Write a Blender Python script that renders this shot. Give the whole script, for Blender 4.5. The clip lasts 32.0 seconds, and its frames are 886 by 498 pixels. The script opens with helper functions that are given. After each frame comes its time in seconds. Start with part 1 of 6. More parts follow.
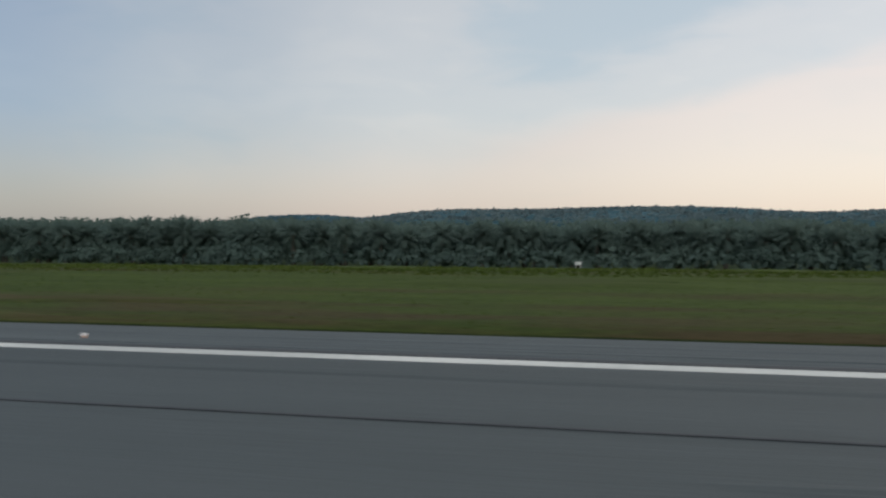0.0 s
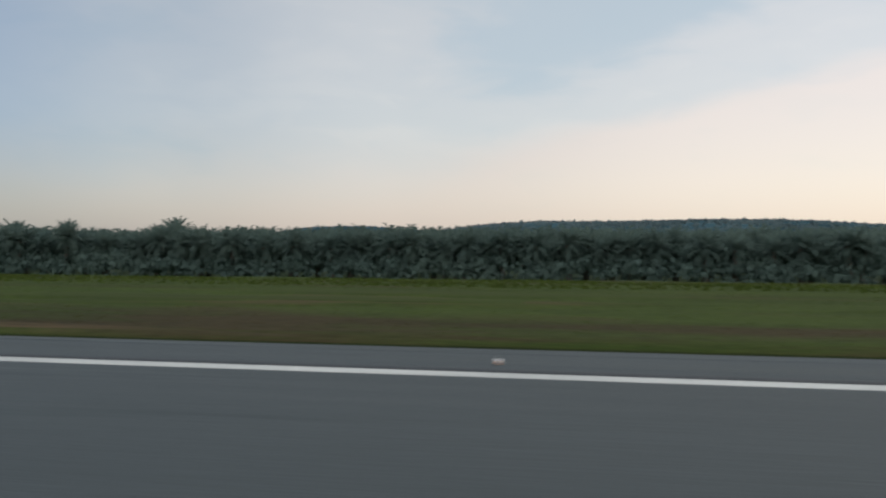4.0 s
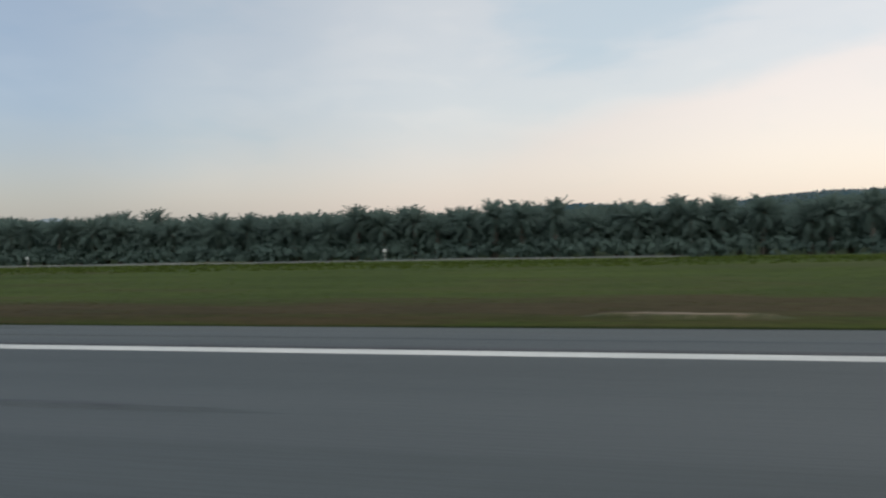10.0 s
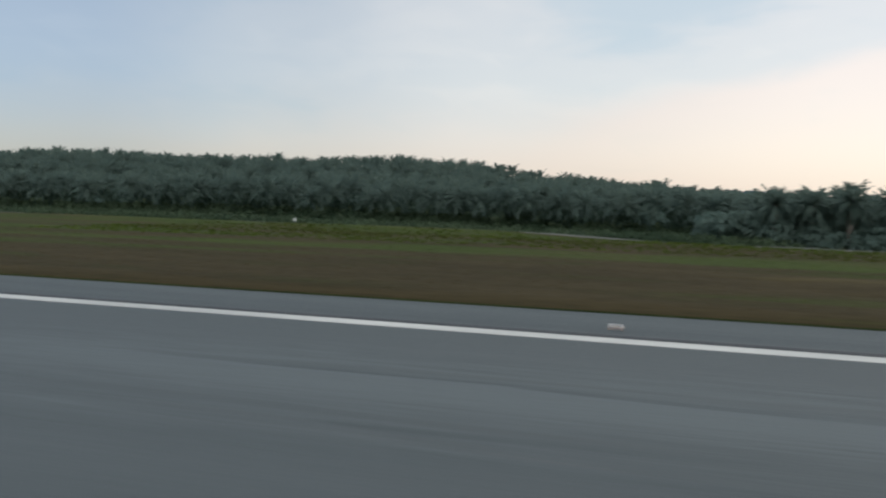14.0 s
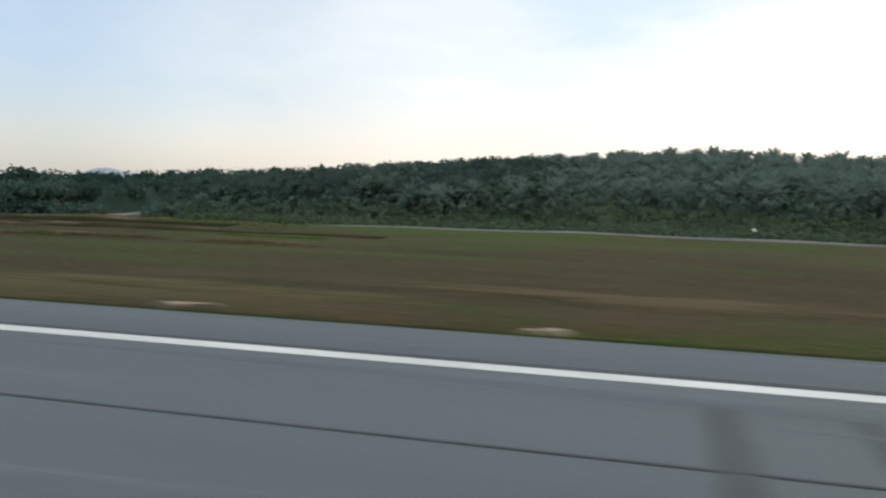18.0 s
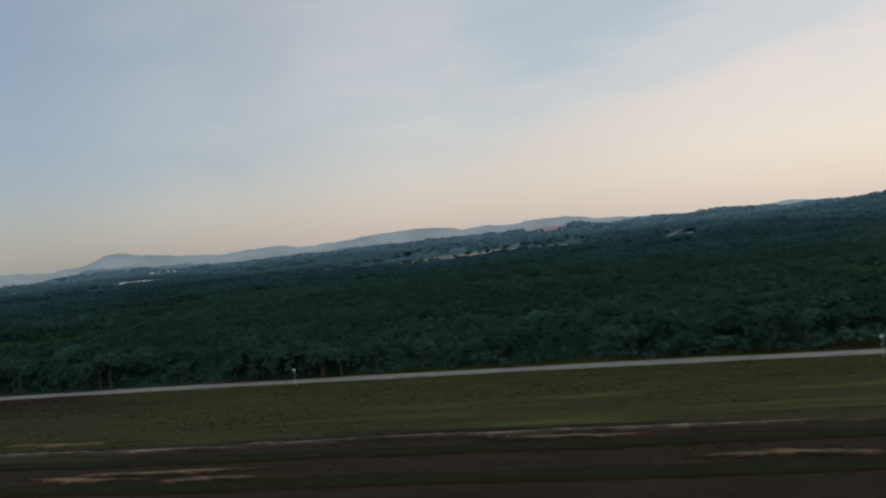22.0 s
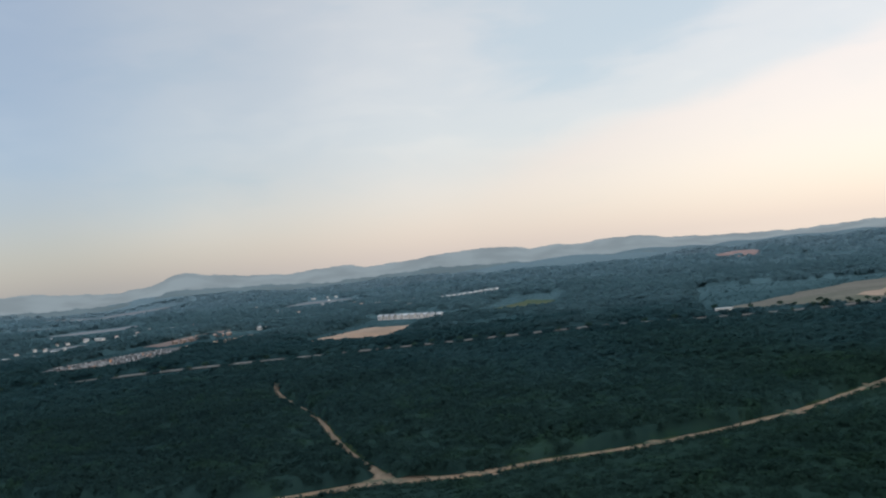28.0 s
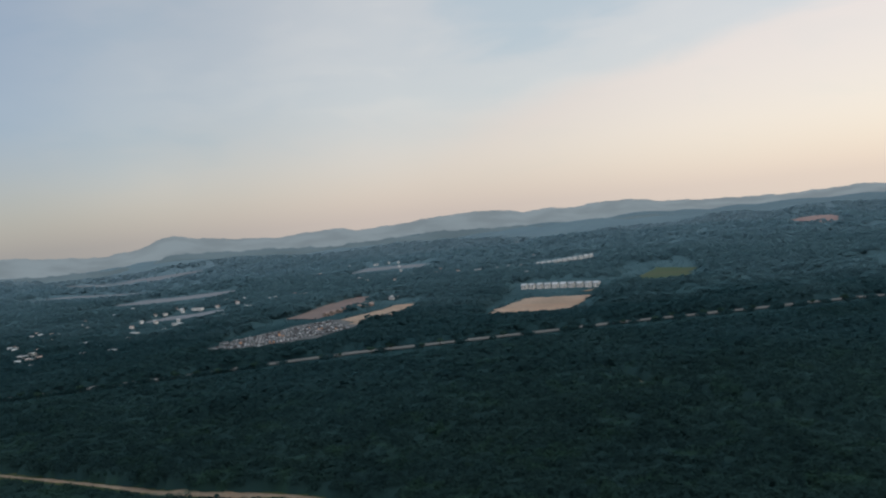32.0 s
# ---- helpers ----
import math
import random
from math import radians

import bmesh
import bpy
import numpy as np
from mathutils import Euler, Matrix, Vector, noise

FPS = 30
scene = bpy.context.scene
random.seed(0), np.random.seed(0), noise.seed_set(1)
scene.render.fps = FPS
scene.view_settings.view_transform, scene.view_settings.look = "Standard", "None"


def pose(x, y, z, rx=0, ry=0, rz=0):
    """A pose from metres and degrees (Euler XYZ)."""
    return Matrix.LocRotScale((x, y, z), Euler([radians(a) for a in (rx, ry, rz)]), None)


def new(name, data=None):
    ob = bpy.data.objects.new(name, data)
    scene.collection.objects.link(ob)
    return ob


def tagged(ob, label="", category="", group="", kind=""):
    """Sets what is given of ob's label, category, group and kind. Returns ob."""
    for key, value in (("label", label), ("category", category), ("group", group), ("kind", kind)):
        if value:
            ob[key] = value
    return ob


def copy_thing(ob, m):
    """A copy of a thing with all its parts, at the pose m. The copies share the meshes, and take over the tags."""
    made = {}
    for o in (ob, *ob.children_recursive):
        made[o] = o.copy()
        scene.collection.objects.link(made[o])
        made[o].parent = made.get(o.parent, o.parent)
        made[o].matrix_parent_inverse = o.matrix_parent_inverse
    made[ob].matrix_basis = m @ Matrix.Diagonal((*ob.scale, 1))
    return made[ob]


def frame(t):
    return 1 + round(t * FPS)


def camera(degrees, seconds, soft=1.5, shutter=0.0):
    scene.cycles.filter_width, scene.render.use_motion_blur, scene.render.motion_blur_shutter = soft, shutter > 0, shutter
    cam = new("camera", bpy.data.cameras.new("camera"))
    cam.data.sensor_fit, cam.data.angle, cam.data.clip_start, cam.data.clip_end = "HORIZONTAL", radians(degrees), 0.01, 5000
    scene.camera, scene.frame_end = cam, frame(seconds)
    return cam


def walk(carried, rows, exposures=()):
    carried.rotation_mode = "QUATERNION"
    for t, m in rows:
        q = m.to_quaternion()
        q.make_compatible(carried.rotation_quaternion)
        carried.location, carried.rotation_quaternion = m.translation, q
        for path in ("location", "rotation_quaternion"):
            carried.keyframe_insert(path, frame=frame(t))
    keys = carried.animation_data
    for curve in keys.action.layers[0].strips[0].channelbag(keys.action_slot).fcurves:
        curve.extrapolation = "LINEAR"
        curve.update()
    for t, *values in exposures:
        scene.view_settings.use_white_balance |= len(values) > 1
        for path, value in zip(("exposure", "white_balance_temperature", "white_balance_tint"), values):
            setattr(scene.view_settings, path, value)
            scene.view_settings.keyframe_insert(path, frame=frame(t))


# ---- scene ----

# ---------------------------------------------------------------- camera
cam = camera(56.6, 32.0, soft=2.2, shutter=0.25)

# seconds, x along the runway, height, yaw, pitch, roll
PATH = [
    (0.0, -0.00, 2.22, 12.90, -1.26, -0.04),
    (0.5, -10.59, 2.22, 13.43, -1.94, -0.30),
    (1.0, -21.47, 2.22, 13.23, -1.50, -0.17),
    (1.5, -32.63, 2.22, 11.35, -1.69, 0.35),
    (2.0, -44.08, 2.22, 10.84, -1.23, 1.01),
    (2.5, -55.82, 2.22, 10.78, 0.17, -1.28),
    (4.5, -105.61, 2.22, 11.75, -1.16, 1.30),
    (5.0, -118.77, 2.22, 15.33, -2.66, 2.65),
    (5.5, -132.22, 2.22, 17.76, -2.42, 1.01),
    (6.0, -145.95, 2.22, 17.24, -3.12, 0.95),
    (6.5, -159.97, 2.22, 16.18, -2.72, 0.66),
    (7.0, -174.27, 2.22, 16.91, -2.28, 0.51),
    (7.5, -188.86, 2.22, 16.24, -3.25, 1.95),
    (8.0, -203.74, 2.22, 15.46, -1.89, -0.37),
    (8.5, -218.90, 2.22, 11.36, -1.70, 0.68),
    (9.0, -234.34, 2.22, 15.05, -2.07, 0.32),
    (9.5, -250.02, 2.22, 13.43, -2.39, 0.81),
    (10.0, -265.88, 2.22, 15.26, -1.67, -1.59),
    (10.5, -281.93, 2.22, 14.31, -2.53, -0.65),
    (11.0, -298.16, 2.22, 13.51, -3.80, 3.19),
    (11.5, -314.58, 2.22, 14.58, -0.52, -2.44),
    (12.0, -331.18, 2.22, 14.93, -1.21, 0.17),
    (12.5, -347.96, 2.22, 16.68, -1.17, 0.86),
    (13.0, -364.93, 2.22, 16.62, -2.59, 1.35),
    (13.5, -382.08, 2.22, 17.62, -3.05, 1.12),
    (15.5, -452.52, 2.22, 17.85, -3.79, 2.08),
    (16.0, -470.59, 2.22, 19.67, -3.43, 1.01),
    (16.5, -488.84, 2.22, 15.70, -3.02, 1.55),
    (17.0, -507.28, 2.39, 15.52, -3.48, 1.50),
    (17.5, -525.90, 2.61, 15.71, -3.16, -0.62),
    (18.0, -544.71, 2.93, 15.04, -3.75, 1.59),
    (18.5, -563.60, 3.44, 11.98, -0.82, -0.18),
    (19.0, -582.49, 4.31, 11.90, -0.11, -3.08),
    (19.5, -601.39, 5.53, 12.15, 0.10, -3.65),
    (20.0, -620.28, 7.10, 10.68, -0.29, -3.53),
    (20.5, -639.18, 8.93, 12.50, 0.51, -4.82),
    (21.0, -658.07, 10.91, 12.03, 1.11, -4.82),
    (21.5, -676.96, 13.05, 12.69, -0.29, -4.64),
    (22.0, -695.85, 15.34, 13.96, -0.99, -5.98),
    (22.5, -714.74, 17.79, 13.31, -0.92, -4.94),
    (23.0, -733.64, 20.35, 13.76, -0.35, -6.42),
    (23.5, -752.53, 23.05, 13.80, -0.57, -6.31),
    (24.0, -771.43, 25.87, 14.74, -0.19, -6.93),
    (24.5, -790.31, 28.74, 13.64, -0.99, -7.81),
    (26.5, -865.97, 40.02, 14.92, -3.66, -3.95),
    (27.0, -884.96, 42.75, 16.11, -3.80, -4.23),
    (27.5, -903.99, 45.39, 15.28, -4.02, -4.64),
    (28.0, -923.02, 47.94, 14.93, 0.31, -6.01),
    (28.5, -942.08, 50.41, 13.96, 0.36, -6.05),
    (29.0, -961.18, 52.79, 13.74, -0.32, -5.68),
    (29.5, -980.32, 55.08, 15.08, -0.13, -6.88),
    (30.0, -999.46, 57.31, 16.36, -0.48, -8.48),
    (30.5, -1018.65, 59.46, 16.78, -1.66, -6.33),
    (31.0, -1037.86, 61.54, 13.84, -2.65, -4.71),
    (31.5, -1057.09, 63.54, 13.43, -2.33, -5.23),
    (32.0, -1076.38, 65.48, 12.24, -2.57, -5.86),
]


def eye_pose(x, z, yaw, pitch, roll):
    return pose(x, 0, z, 90 + pitch, 0, yaw) @ pose(0, 0, 0, 0, 0, roll)


walk(cam, [(t, eye_pose(x, z, a, b, c)) for t, x, z, a, b, c in PATH],
     exposures=[(0, -0.24), (1, -0.14), (5, -0.22), (6, -0.06), (7, -0.05), (9, -0.12), (10, -0.1), (11, 0.06), (12, -0.12), (13, -0.13), (16, 0.37), (18, 0.40), (19, 0.10), (20, -0.2), (22, -0.36), (24, -0.3), (26.5, -0.02), (28, -0.02), (29, -0.32), (30, -0.34), (31, -0.24), (32, -0.26)])

# ---------------------------------------------------------------- node helpers
def tree_of(owner):
    owner.use_nodes = True
    owner.node_tree.nodes.clear()
    return owner.node_tree


def node(nt, kind, **values):
    n = nt.nodes.new(kind)
    for key, value in values.items():
        if key in n.inputs:
            n.inputs[key].default_value = value
    return n


def math_node(nt, op, a, b=None, c=None, clamp=False):
    n = nt.nodes.new("ShaderNodeMath")
    n.operation, n.use_clamp = op, clamp
    for i, v in enumerate((a, b, c)):
        if v is None:
            continue
        if isinstance(v, (int, float)):
            n.inputs[i].default_value = v
        else:
            nt.links.new(v, n.inputs[i])
    return n.outputs[0]


def mix_rgb(nt, fac, a, b, kind="MIX"):
    n = nt.nodes.new("ShaderNodeMix")
    n.data_type, n.blend_type = "RGBA", kind
    for i, v in ((0, fac), (6, a), (7, b)):
        if isinstance(v, (int, float)):
            n.inputs[i].default_value = v
        elif isinstance(v, tuple):
            n.inputs[i].default_value = (*v, 1)
        else:
            nt.links.new(v, n.inputs[i])
    return n.outputs[2]


def ramp01(nt, value, lo, hi):
    n = nt.nodes.new("ShaderNodeMapRange")
    n.interpolation_type = "SMOOTHSTEP"
    nt.links.new(value, n.inputs[0])
    n.inputs[1].default_value, n.inputs[2].default_value = lo, hi
    return n.outputs[0]


# ---------------------------------------------------------------- world: overcast evening sky
def build_world():
    world = bpy.data.worlds.new("evening_sky")
    scene.world = world
    nt = tree_of(world)
    coord = node(nt, "ShaderNodeTexCoord")
    sep = node(nt, "ShaderNodeSeparateXYZ")
    nt.links.new(coord.outputs["Generated"], sep.inputs[0])
    x, y, z = sep.outputs
    el = math_node(nt, "MULTIPLY", math_node(nt, "ARCSINE", z), 57.29578)
    az = math_node(nt, "MULTIPLY", math_node(nt, "ARCTAN2", x, y), 57.29578)
    # streaked cloud noise, leaning like the edge of the deck
    mp = node(nt, "ShaderNodeMapping")
    mp.inputs["Rotation"].default_value = (0, radians(12), 0)
    mp.inputs["Scale"].default_value = (2.2, 2.2, 6.5)
    nt.links.new(coord.outputs["Generated"], mp.inputs[0])
    big = node(nt, "ShaderNodeTexNoise", Scale=1.7, Detail=3.0, Roughness=0.5, Distortion=0.4)
    fine = node(nt, "ShaderNodeTexNoise", Scale=5.0, Detail=4.0, Roughness=0.5, Distortion=0.5)
    for n in (big, fine):
        nt.links.new(mp.outputs[0], n.inputs["Vector"])
    n1 = math_node(nt, "SUBTRACT", big.outputs[0], 0.5)
    n2 = math_node(nt, "SUBTRACT", fine.outputs[0], 0.5)

    def by_bearing(stops):
        ramp = nt.nodes.new("ShaderNodeValToRGB")
        ramp.color_ramp.interpolation = "EASE"
        nt.links.new(math_node(nt, "DIVIDE", math_node(nt, "ADD", az, 60.0), 120.0), ramp.inputs[0])
        els = ramp.color_ramp.elements
        while len(els) < len(stops):
            els.new(0.5)
        for e, (bearing, colour) in zip(els, stops):
            e.position, e.color = (bearing + 60) / 120, (*colour, 1)
        return ramp.outputs[0]

    # cloud deck: blue towards the west, paler in the middle, with soft streaks
    deck = by_bearing([(-60, (0.27, 0.335, 0.45)), (-42, (0.30, 0.36, 0.455)), (-30, (0.44, 0.470, 0.508)), (-14, (0.60, 0.602, 0.600)), (12, (0.67, 0.652, 0.635)), (60, (0.6, 0.6, 0.6))])
    streak = math_node(nt, "ADD", math_node(nt, "MULTIPLY", n1, 1.3), math_node(nt, "MULTIPLY", n2, 0.6))
    deck = mix_rgb(nt, math_node(nt, "MULTIPLY", ramp01(nt, streak, 0.02, -0.3), 0.6), deck, mix_rgb(nt, 1.0, deck, (0.83, 0.91, 0.96), "MULTIPLY"))
    deck = mix_rgb(nt, math_node(nt, "MULTIPLY", ramp01(nt, streak, 0.02, 0.3), 0.6), deck, mix_rgb(nt, 1.0, deck, (1.13, 1.09, 1.05), "MULTIPLY"))
    # unseen clouds behind the camera, brightened to light the palms' near side
    deck = mix_rgb(nt, ramp01(nt, math_node(nt, "ABSOLUTE", math_node(nt, "SUBTRACT", az, 10.0)), 62, 135), deck, (1.2, 1.18, 1.17))
    # a thin place in the deck where blue shows
    u = math_node(nt, "DIVIDE", math_node(nt, "SUBTRACT", az, 0.0), 12.5)
    w = math_node(nt, "DIVIDE", math_node(nt, "SUBTRACT", math_node(nt, "SUBTRACT", el, 15.6), math_node(nt, "MULTIPLY", az, 0.27)), 4.6)
    rr = math_node(nt, "SQRT", math_node(nt, "ADD", math_node(nt, "MULTIPLY", u, u), math_node(nt, "MULTIPLY", w, w)))
    rr = math_node(nt, "ADD", rr, math_node(nt, "ADD", math_node(nt, "MULTIPLY", n1, 1.1), math_node(nt, "MULTIPLY", n2, 0.8)))
    deck = mix_rgb(nt, math_node(nt, "MULTIPLY", ramp01(nt, rr, 1.15, 0.5), 0.85), deck, (0.475, 0.54, 0.58))
    # clear warm light under the deck, towards the low sun
    edge = math_node(nt, "MAXIMUM", math_node(nt, "ADD", math_node(nt, "MULTIPLY", az, 0.205), 7.9), 5.4)
    edge = math_node(nt, "ADD", edge, math_node(nt, "ADD", math_node(nt, "MULTIPLY", n1, 1.6), math_node(nt, "MULTIPLY", n2, 1.6)))
    edge = math_node(nt, "MINIMUM", edge, 20.0)
    crisp = math_node(nt, "ADD", math_node(nt, "MULTIPLY", ramp01(nt, az, -16, 6), 0.42), 0.14)
    gap = ramp01(nt, math_node(nt, "MULTIPLY", math_node(nt, "SUBTRACT", edge, el), crisp), -0.5, 0.6)
    away = ramp01(nt, math_node(nt, "ABSOLUTE", math_node(nt, "SUBTRACT", az, 15.0)), 120, 62)
    warm = by_bearing([(-60, (0.30, 0.305, 0.33)), (-42, (0.345, 0.335, 0.35)), (-29, (0.53, 0.475, 0.455)), (-14, (0.69, 0.588, 0.545)), (9, (0.845, 0.712, 0.635)), (60, (0.84, 0.70, 0.62))])
    warm = mix_rgb(nt, math_node(nt, "MULTIPLY", ramp01(nt, n2, 0.0, 0.25), 0.5), warm, mix_rgb(nt, 1.0, warm, (0.95, 0.98, 0.99), "MULTIPLY"))
    sky = mix_rgb(nt, math_node(nt, "MULTIPLY", gap, away), deck, warm)
    # greyer haze by the horizon
    haze = by_bearing([(-60, (0.27, 0.275, 0.30)), (-40, (0.315, 0.305, 0.32)), (-14, (0.59, 0.505, 0.485)), (10, (0.715, 0.61, 0.57)), (60, (0.74, 0.62, 0.56))])
    sky = mix_rgb(nt, math_node(nt, "MULTIPLY", ramp01(nt, el, 4.5, -0.5), 0.75), sky, haze)
    # an overcast sky is brightest overhead
    lift = math_node(nt, "ADD", math_node(nt, "MULTIPLY", ramp01(nt, el, 24, 72), 0.8), 1.0)
    scale = node(nt, "ShaderNodeVectorMath")
    scale.operation = "SCALE"
    nt.links.new(sky, scale.inputs[0])
    nt.links.new(lift, scale.inputs["Scale"])
    sky = scale.outputs[0]
    # the air's own blue, thin above the deck
    air = nt.nodes.new("ShaderNodeTexSky")
    air.sky_type, air.sun_disc = "NISHITA", False
    air.sun_elevation, air.sun_rotation = radians(SUN_EL), radians(SUN_AZ)
    low = node(nt, "ShaderNodeBackground", Strength=0.05)
    nt.links.new(air.outputs[0], low.inputs[0])
    cloud = node(nt, "ShaderNodeBackground", Strength=SKY)
    nt.links.new(sky, cloud.inputs[0])
    add = node(nt, "ShaderNodeAddShader")
    nt.links.new(cloud.outputs[0], add.inputs[0])
    nt.links.new(low.outputs[0], add.inputs[1])
    out = node(nt, "ShaderNodeOutputWorld")
    nt.links.new(add.outputs[0], out.inputs[0])


SUN_EL, SUN_AZ, SKY = 20.0, 72.0, 0.95
build_world()
sun_data = bpy.data.lights.new("sun", "SUN")
sun_data.energy, sun_data.angle, sun_data.color = 0.42, radians(16), (1.0, 0.82, 0.64)
sun = new("sun", sun_data)
sun.rotation_euler = (radians(90 - SUN_EL), 0, radians(180 - SUN_AZ))


# ---------------------------------------------------------------- materials
def two_tone(nt, geo, dark, light, grain=8.0, patch=0.3, tint=None, stretch=(1, 1, 1), west=None, span=(-640, -840)):
    """Two noises (grain and patches) between two colours, a third colour in blotches, others further along.
    Returns colour, grain, mix and mapping."""
    mp = node(nt, "ShaderNodeMapping")
    mp.inputs["Scale"].default_value = stretch
    nt.links.new(geo.outputs["Position"], mp.inputs[0])
    a = node(nt, "ShaderNodeTexNoise", Scale=grain, Detail=4.0, Roughness=0.6)
    b = node(nt, "ShaderNodeTexNoise", Scale=patch, Detail=4.0, Roughness=0.6, Distortion=0.5)
    for n in (a, b):
        nt.links.new(mp.outputs[0], n.inputs["Vector"])
    f = math_node(nt, "ADD", math_node(nt, "MULTIPLY", a.outputs[0], 0.45), math_node(nt, "MULTIPLY", b.outputs[0], 0.55))
    f = ramp01(nt, f, 0.33, 0.67)
    col = mix_rgb(nt, f, dark, light)
    if tint:
        c = node(nt, "ShaderNodeTexNoise", Scale=patch * 0.43, Detail=3.0, Roughness=0.55, Distortion=0.8)
        nt.links.new(mp.outputs[0], c.inputs["Vector"])
        col = mix_rgb(nt, ramp01(nt, c.outputs[0], 0.5, 0.68), col, tint)
    if west:
        # a second pair of tones, blended in along x over the span
        sep = node(nt, "ShaderNodeSeparateXYZ")
        nt.links.new(geo.outputs["Position"], sep.inputs[0])
        col = mix_rgb(nt, ramp01(nt, sep.outputs[0], *span), col, mix_rgb(nt, f, *west))
    return col, a, f, mp


def surface(name, dark, light, rough=0.9, grain=8.0, patch=0.3, bump=0.0, tint=None, object_random=0.0, spec=0.3,
            stretch=(1, 1, 1), island=0.0, metal=0.0, leafy=0.0, over=None, west=None, span=(-640, -840)):
    """A two-tone surface with fine relief; over: what a worn patch blends into at its edges."""
    m = bpy.data.materials.new(name)
    nt = tree_of(m)
    geo = node(nt, "ShaderNodeNewGeometry")
    col, a, f, mp = two_tone(nt, geo, dark, light, grain, patch, tint, stretch, west, span)
    if over:
        # worn edges that break up into the surface round them
        at = node(nt, "ShaderNodeAttribute")
        at.attribute_name = "fade"
        speck = node(nt, "ShaderNodeTexNoise", Scale=5.0, Detail=3.0, Roughness=0.65)
        nt.links.new(mp.outputs[0], speck.inputs["Vector"])
        k = math_node(nt, "ADD", at.outputs["Fac"], math_node(nt, "MULTIPLY", math_node(nt, "SUBTRACT", f, 0.5), 0.45))
        k = math_node(nt, "ADD", k, math_node(nt, "MULTIPLY", math_node(nt, "SUBTRACT", speck.outputs[0], 0.5), 1.0))
        edge = ramp01(nt, at.outputs["Fac"], 0.0, 0.12)
        col = mix_rgb(nt, math_node(nt, "MULTIPLY", ramp01(nt, k, 0.16, 0.72), edge), over(nt, geo), col)
    if object_random:
        info = node(nt, "ShaderNodeObjectInfo")
        k = math_node(nt, "ADD", math_node(nt, "MULTIPLY", info.outputs["Random"], 2 * object_random), 1 - object_random)
        hsv = node(nt, "ShaderNodeHueSaturation")
        nt.links.new(k, hsv.inputs["Value"])
        nt.links.new(col, hsv.inputs["Color"])
        col = hsv.outputs[0]
    if island:
        k = math_node(nt, "ADD", math_node(nt, "MULTIPLY", geo.outputs["Random Per Island"], 2 * island), 1 - island)
        hsv = node(nt, "ShaderNodeHueSaturation")
        nt.links.new(k, hsv.inputs["Value"])
        nt.links.new(col, hsv.inputs["Color"])
        col = hsv.outputs[0]
    bs = node(nt, "ShaderNodeBsdfPrincipled", Roughness=rough, Metallic=metal)
    bs.inputs["Specular IOR Level"].default_value = spec
    nt.links.new(col, bs.inputs["Base Color"])
    if bump:
        bp = node(nt, "ShaderNodeBump", Strength=bump, Distance=0.05)
        nt.links.new(a.outputs[0], bp.inputs["Height"])
        nt.links.new(bp.outputs[0], bs.inputs["Normal"])
    last = bs.outputs[0]
    if leafy:
        # light that comes through thin leaves
        tr = node(nt, "ShaderNodeBsdfTranslucent")
        nt.links.new(col, tr.inputs[0])
        mx = node(nt, "ShaderNodeMixShader", Fac=leafy)
        nt.links.new(last, mx.inputs[1])
        nt.links.new(tr.outputs[0], mx.inputs[2])
        last = mx.outputs[0]
    out = node(nt, "ShaderNodeOutputMaterial")
    nt.links.new(last, out.inputs[0])
    return m


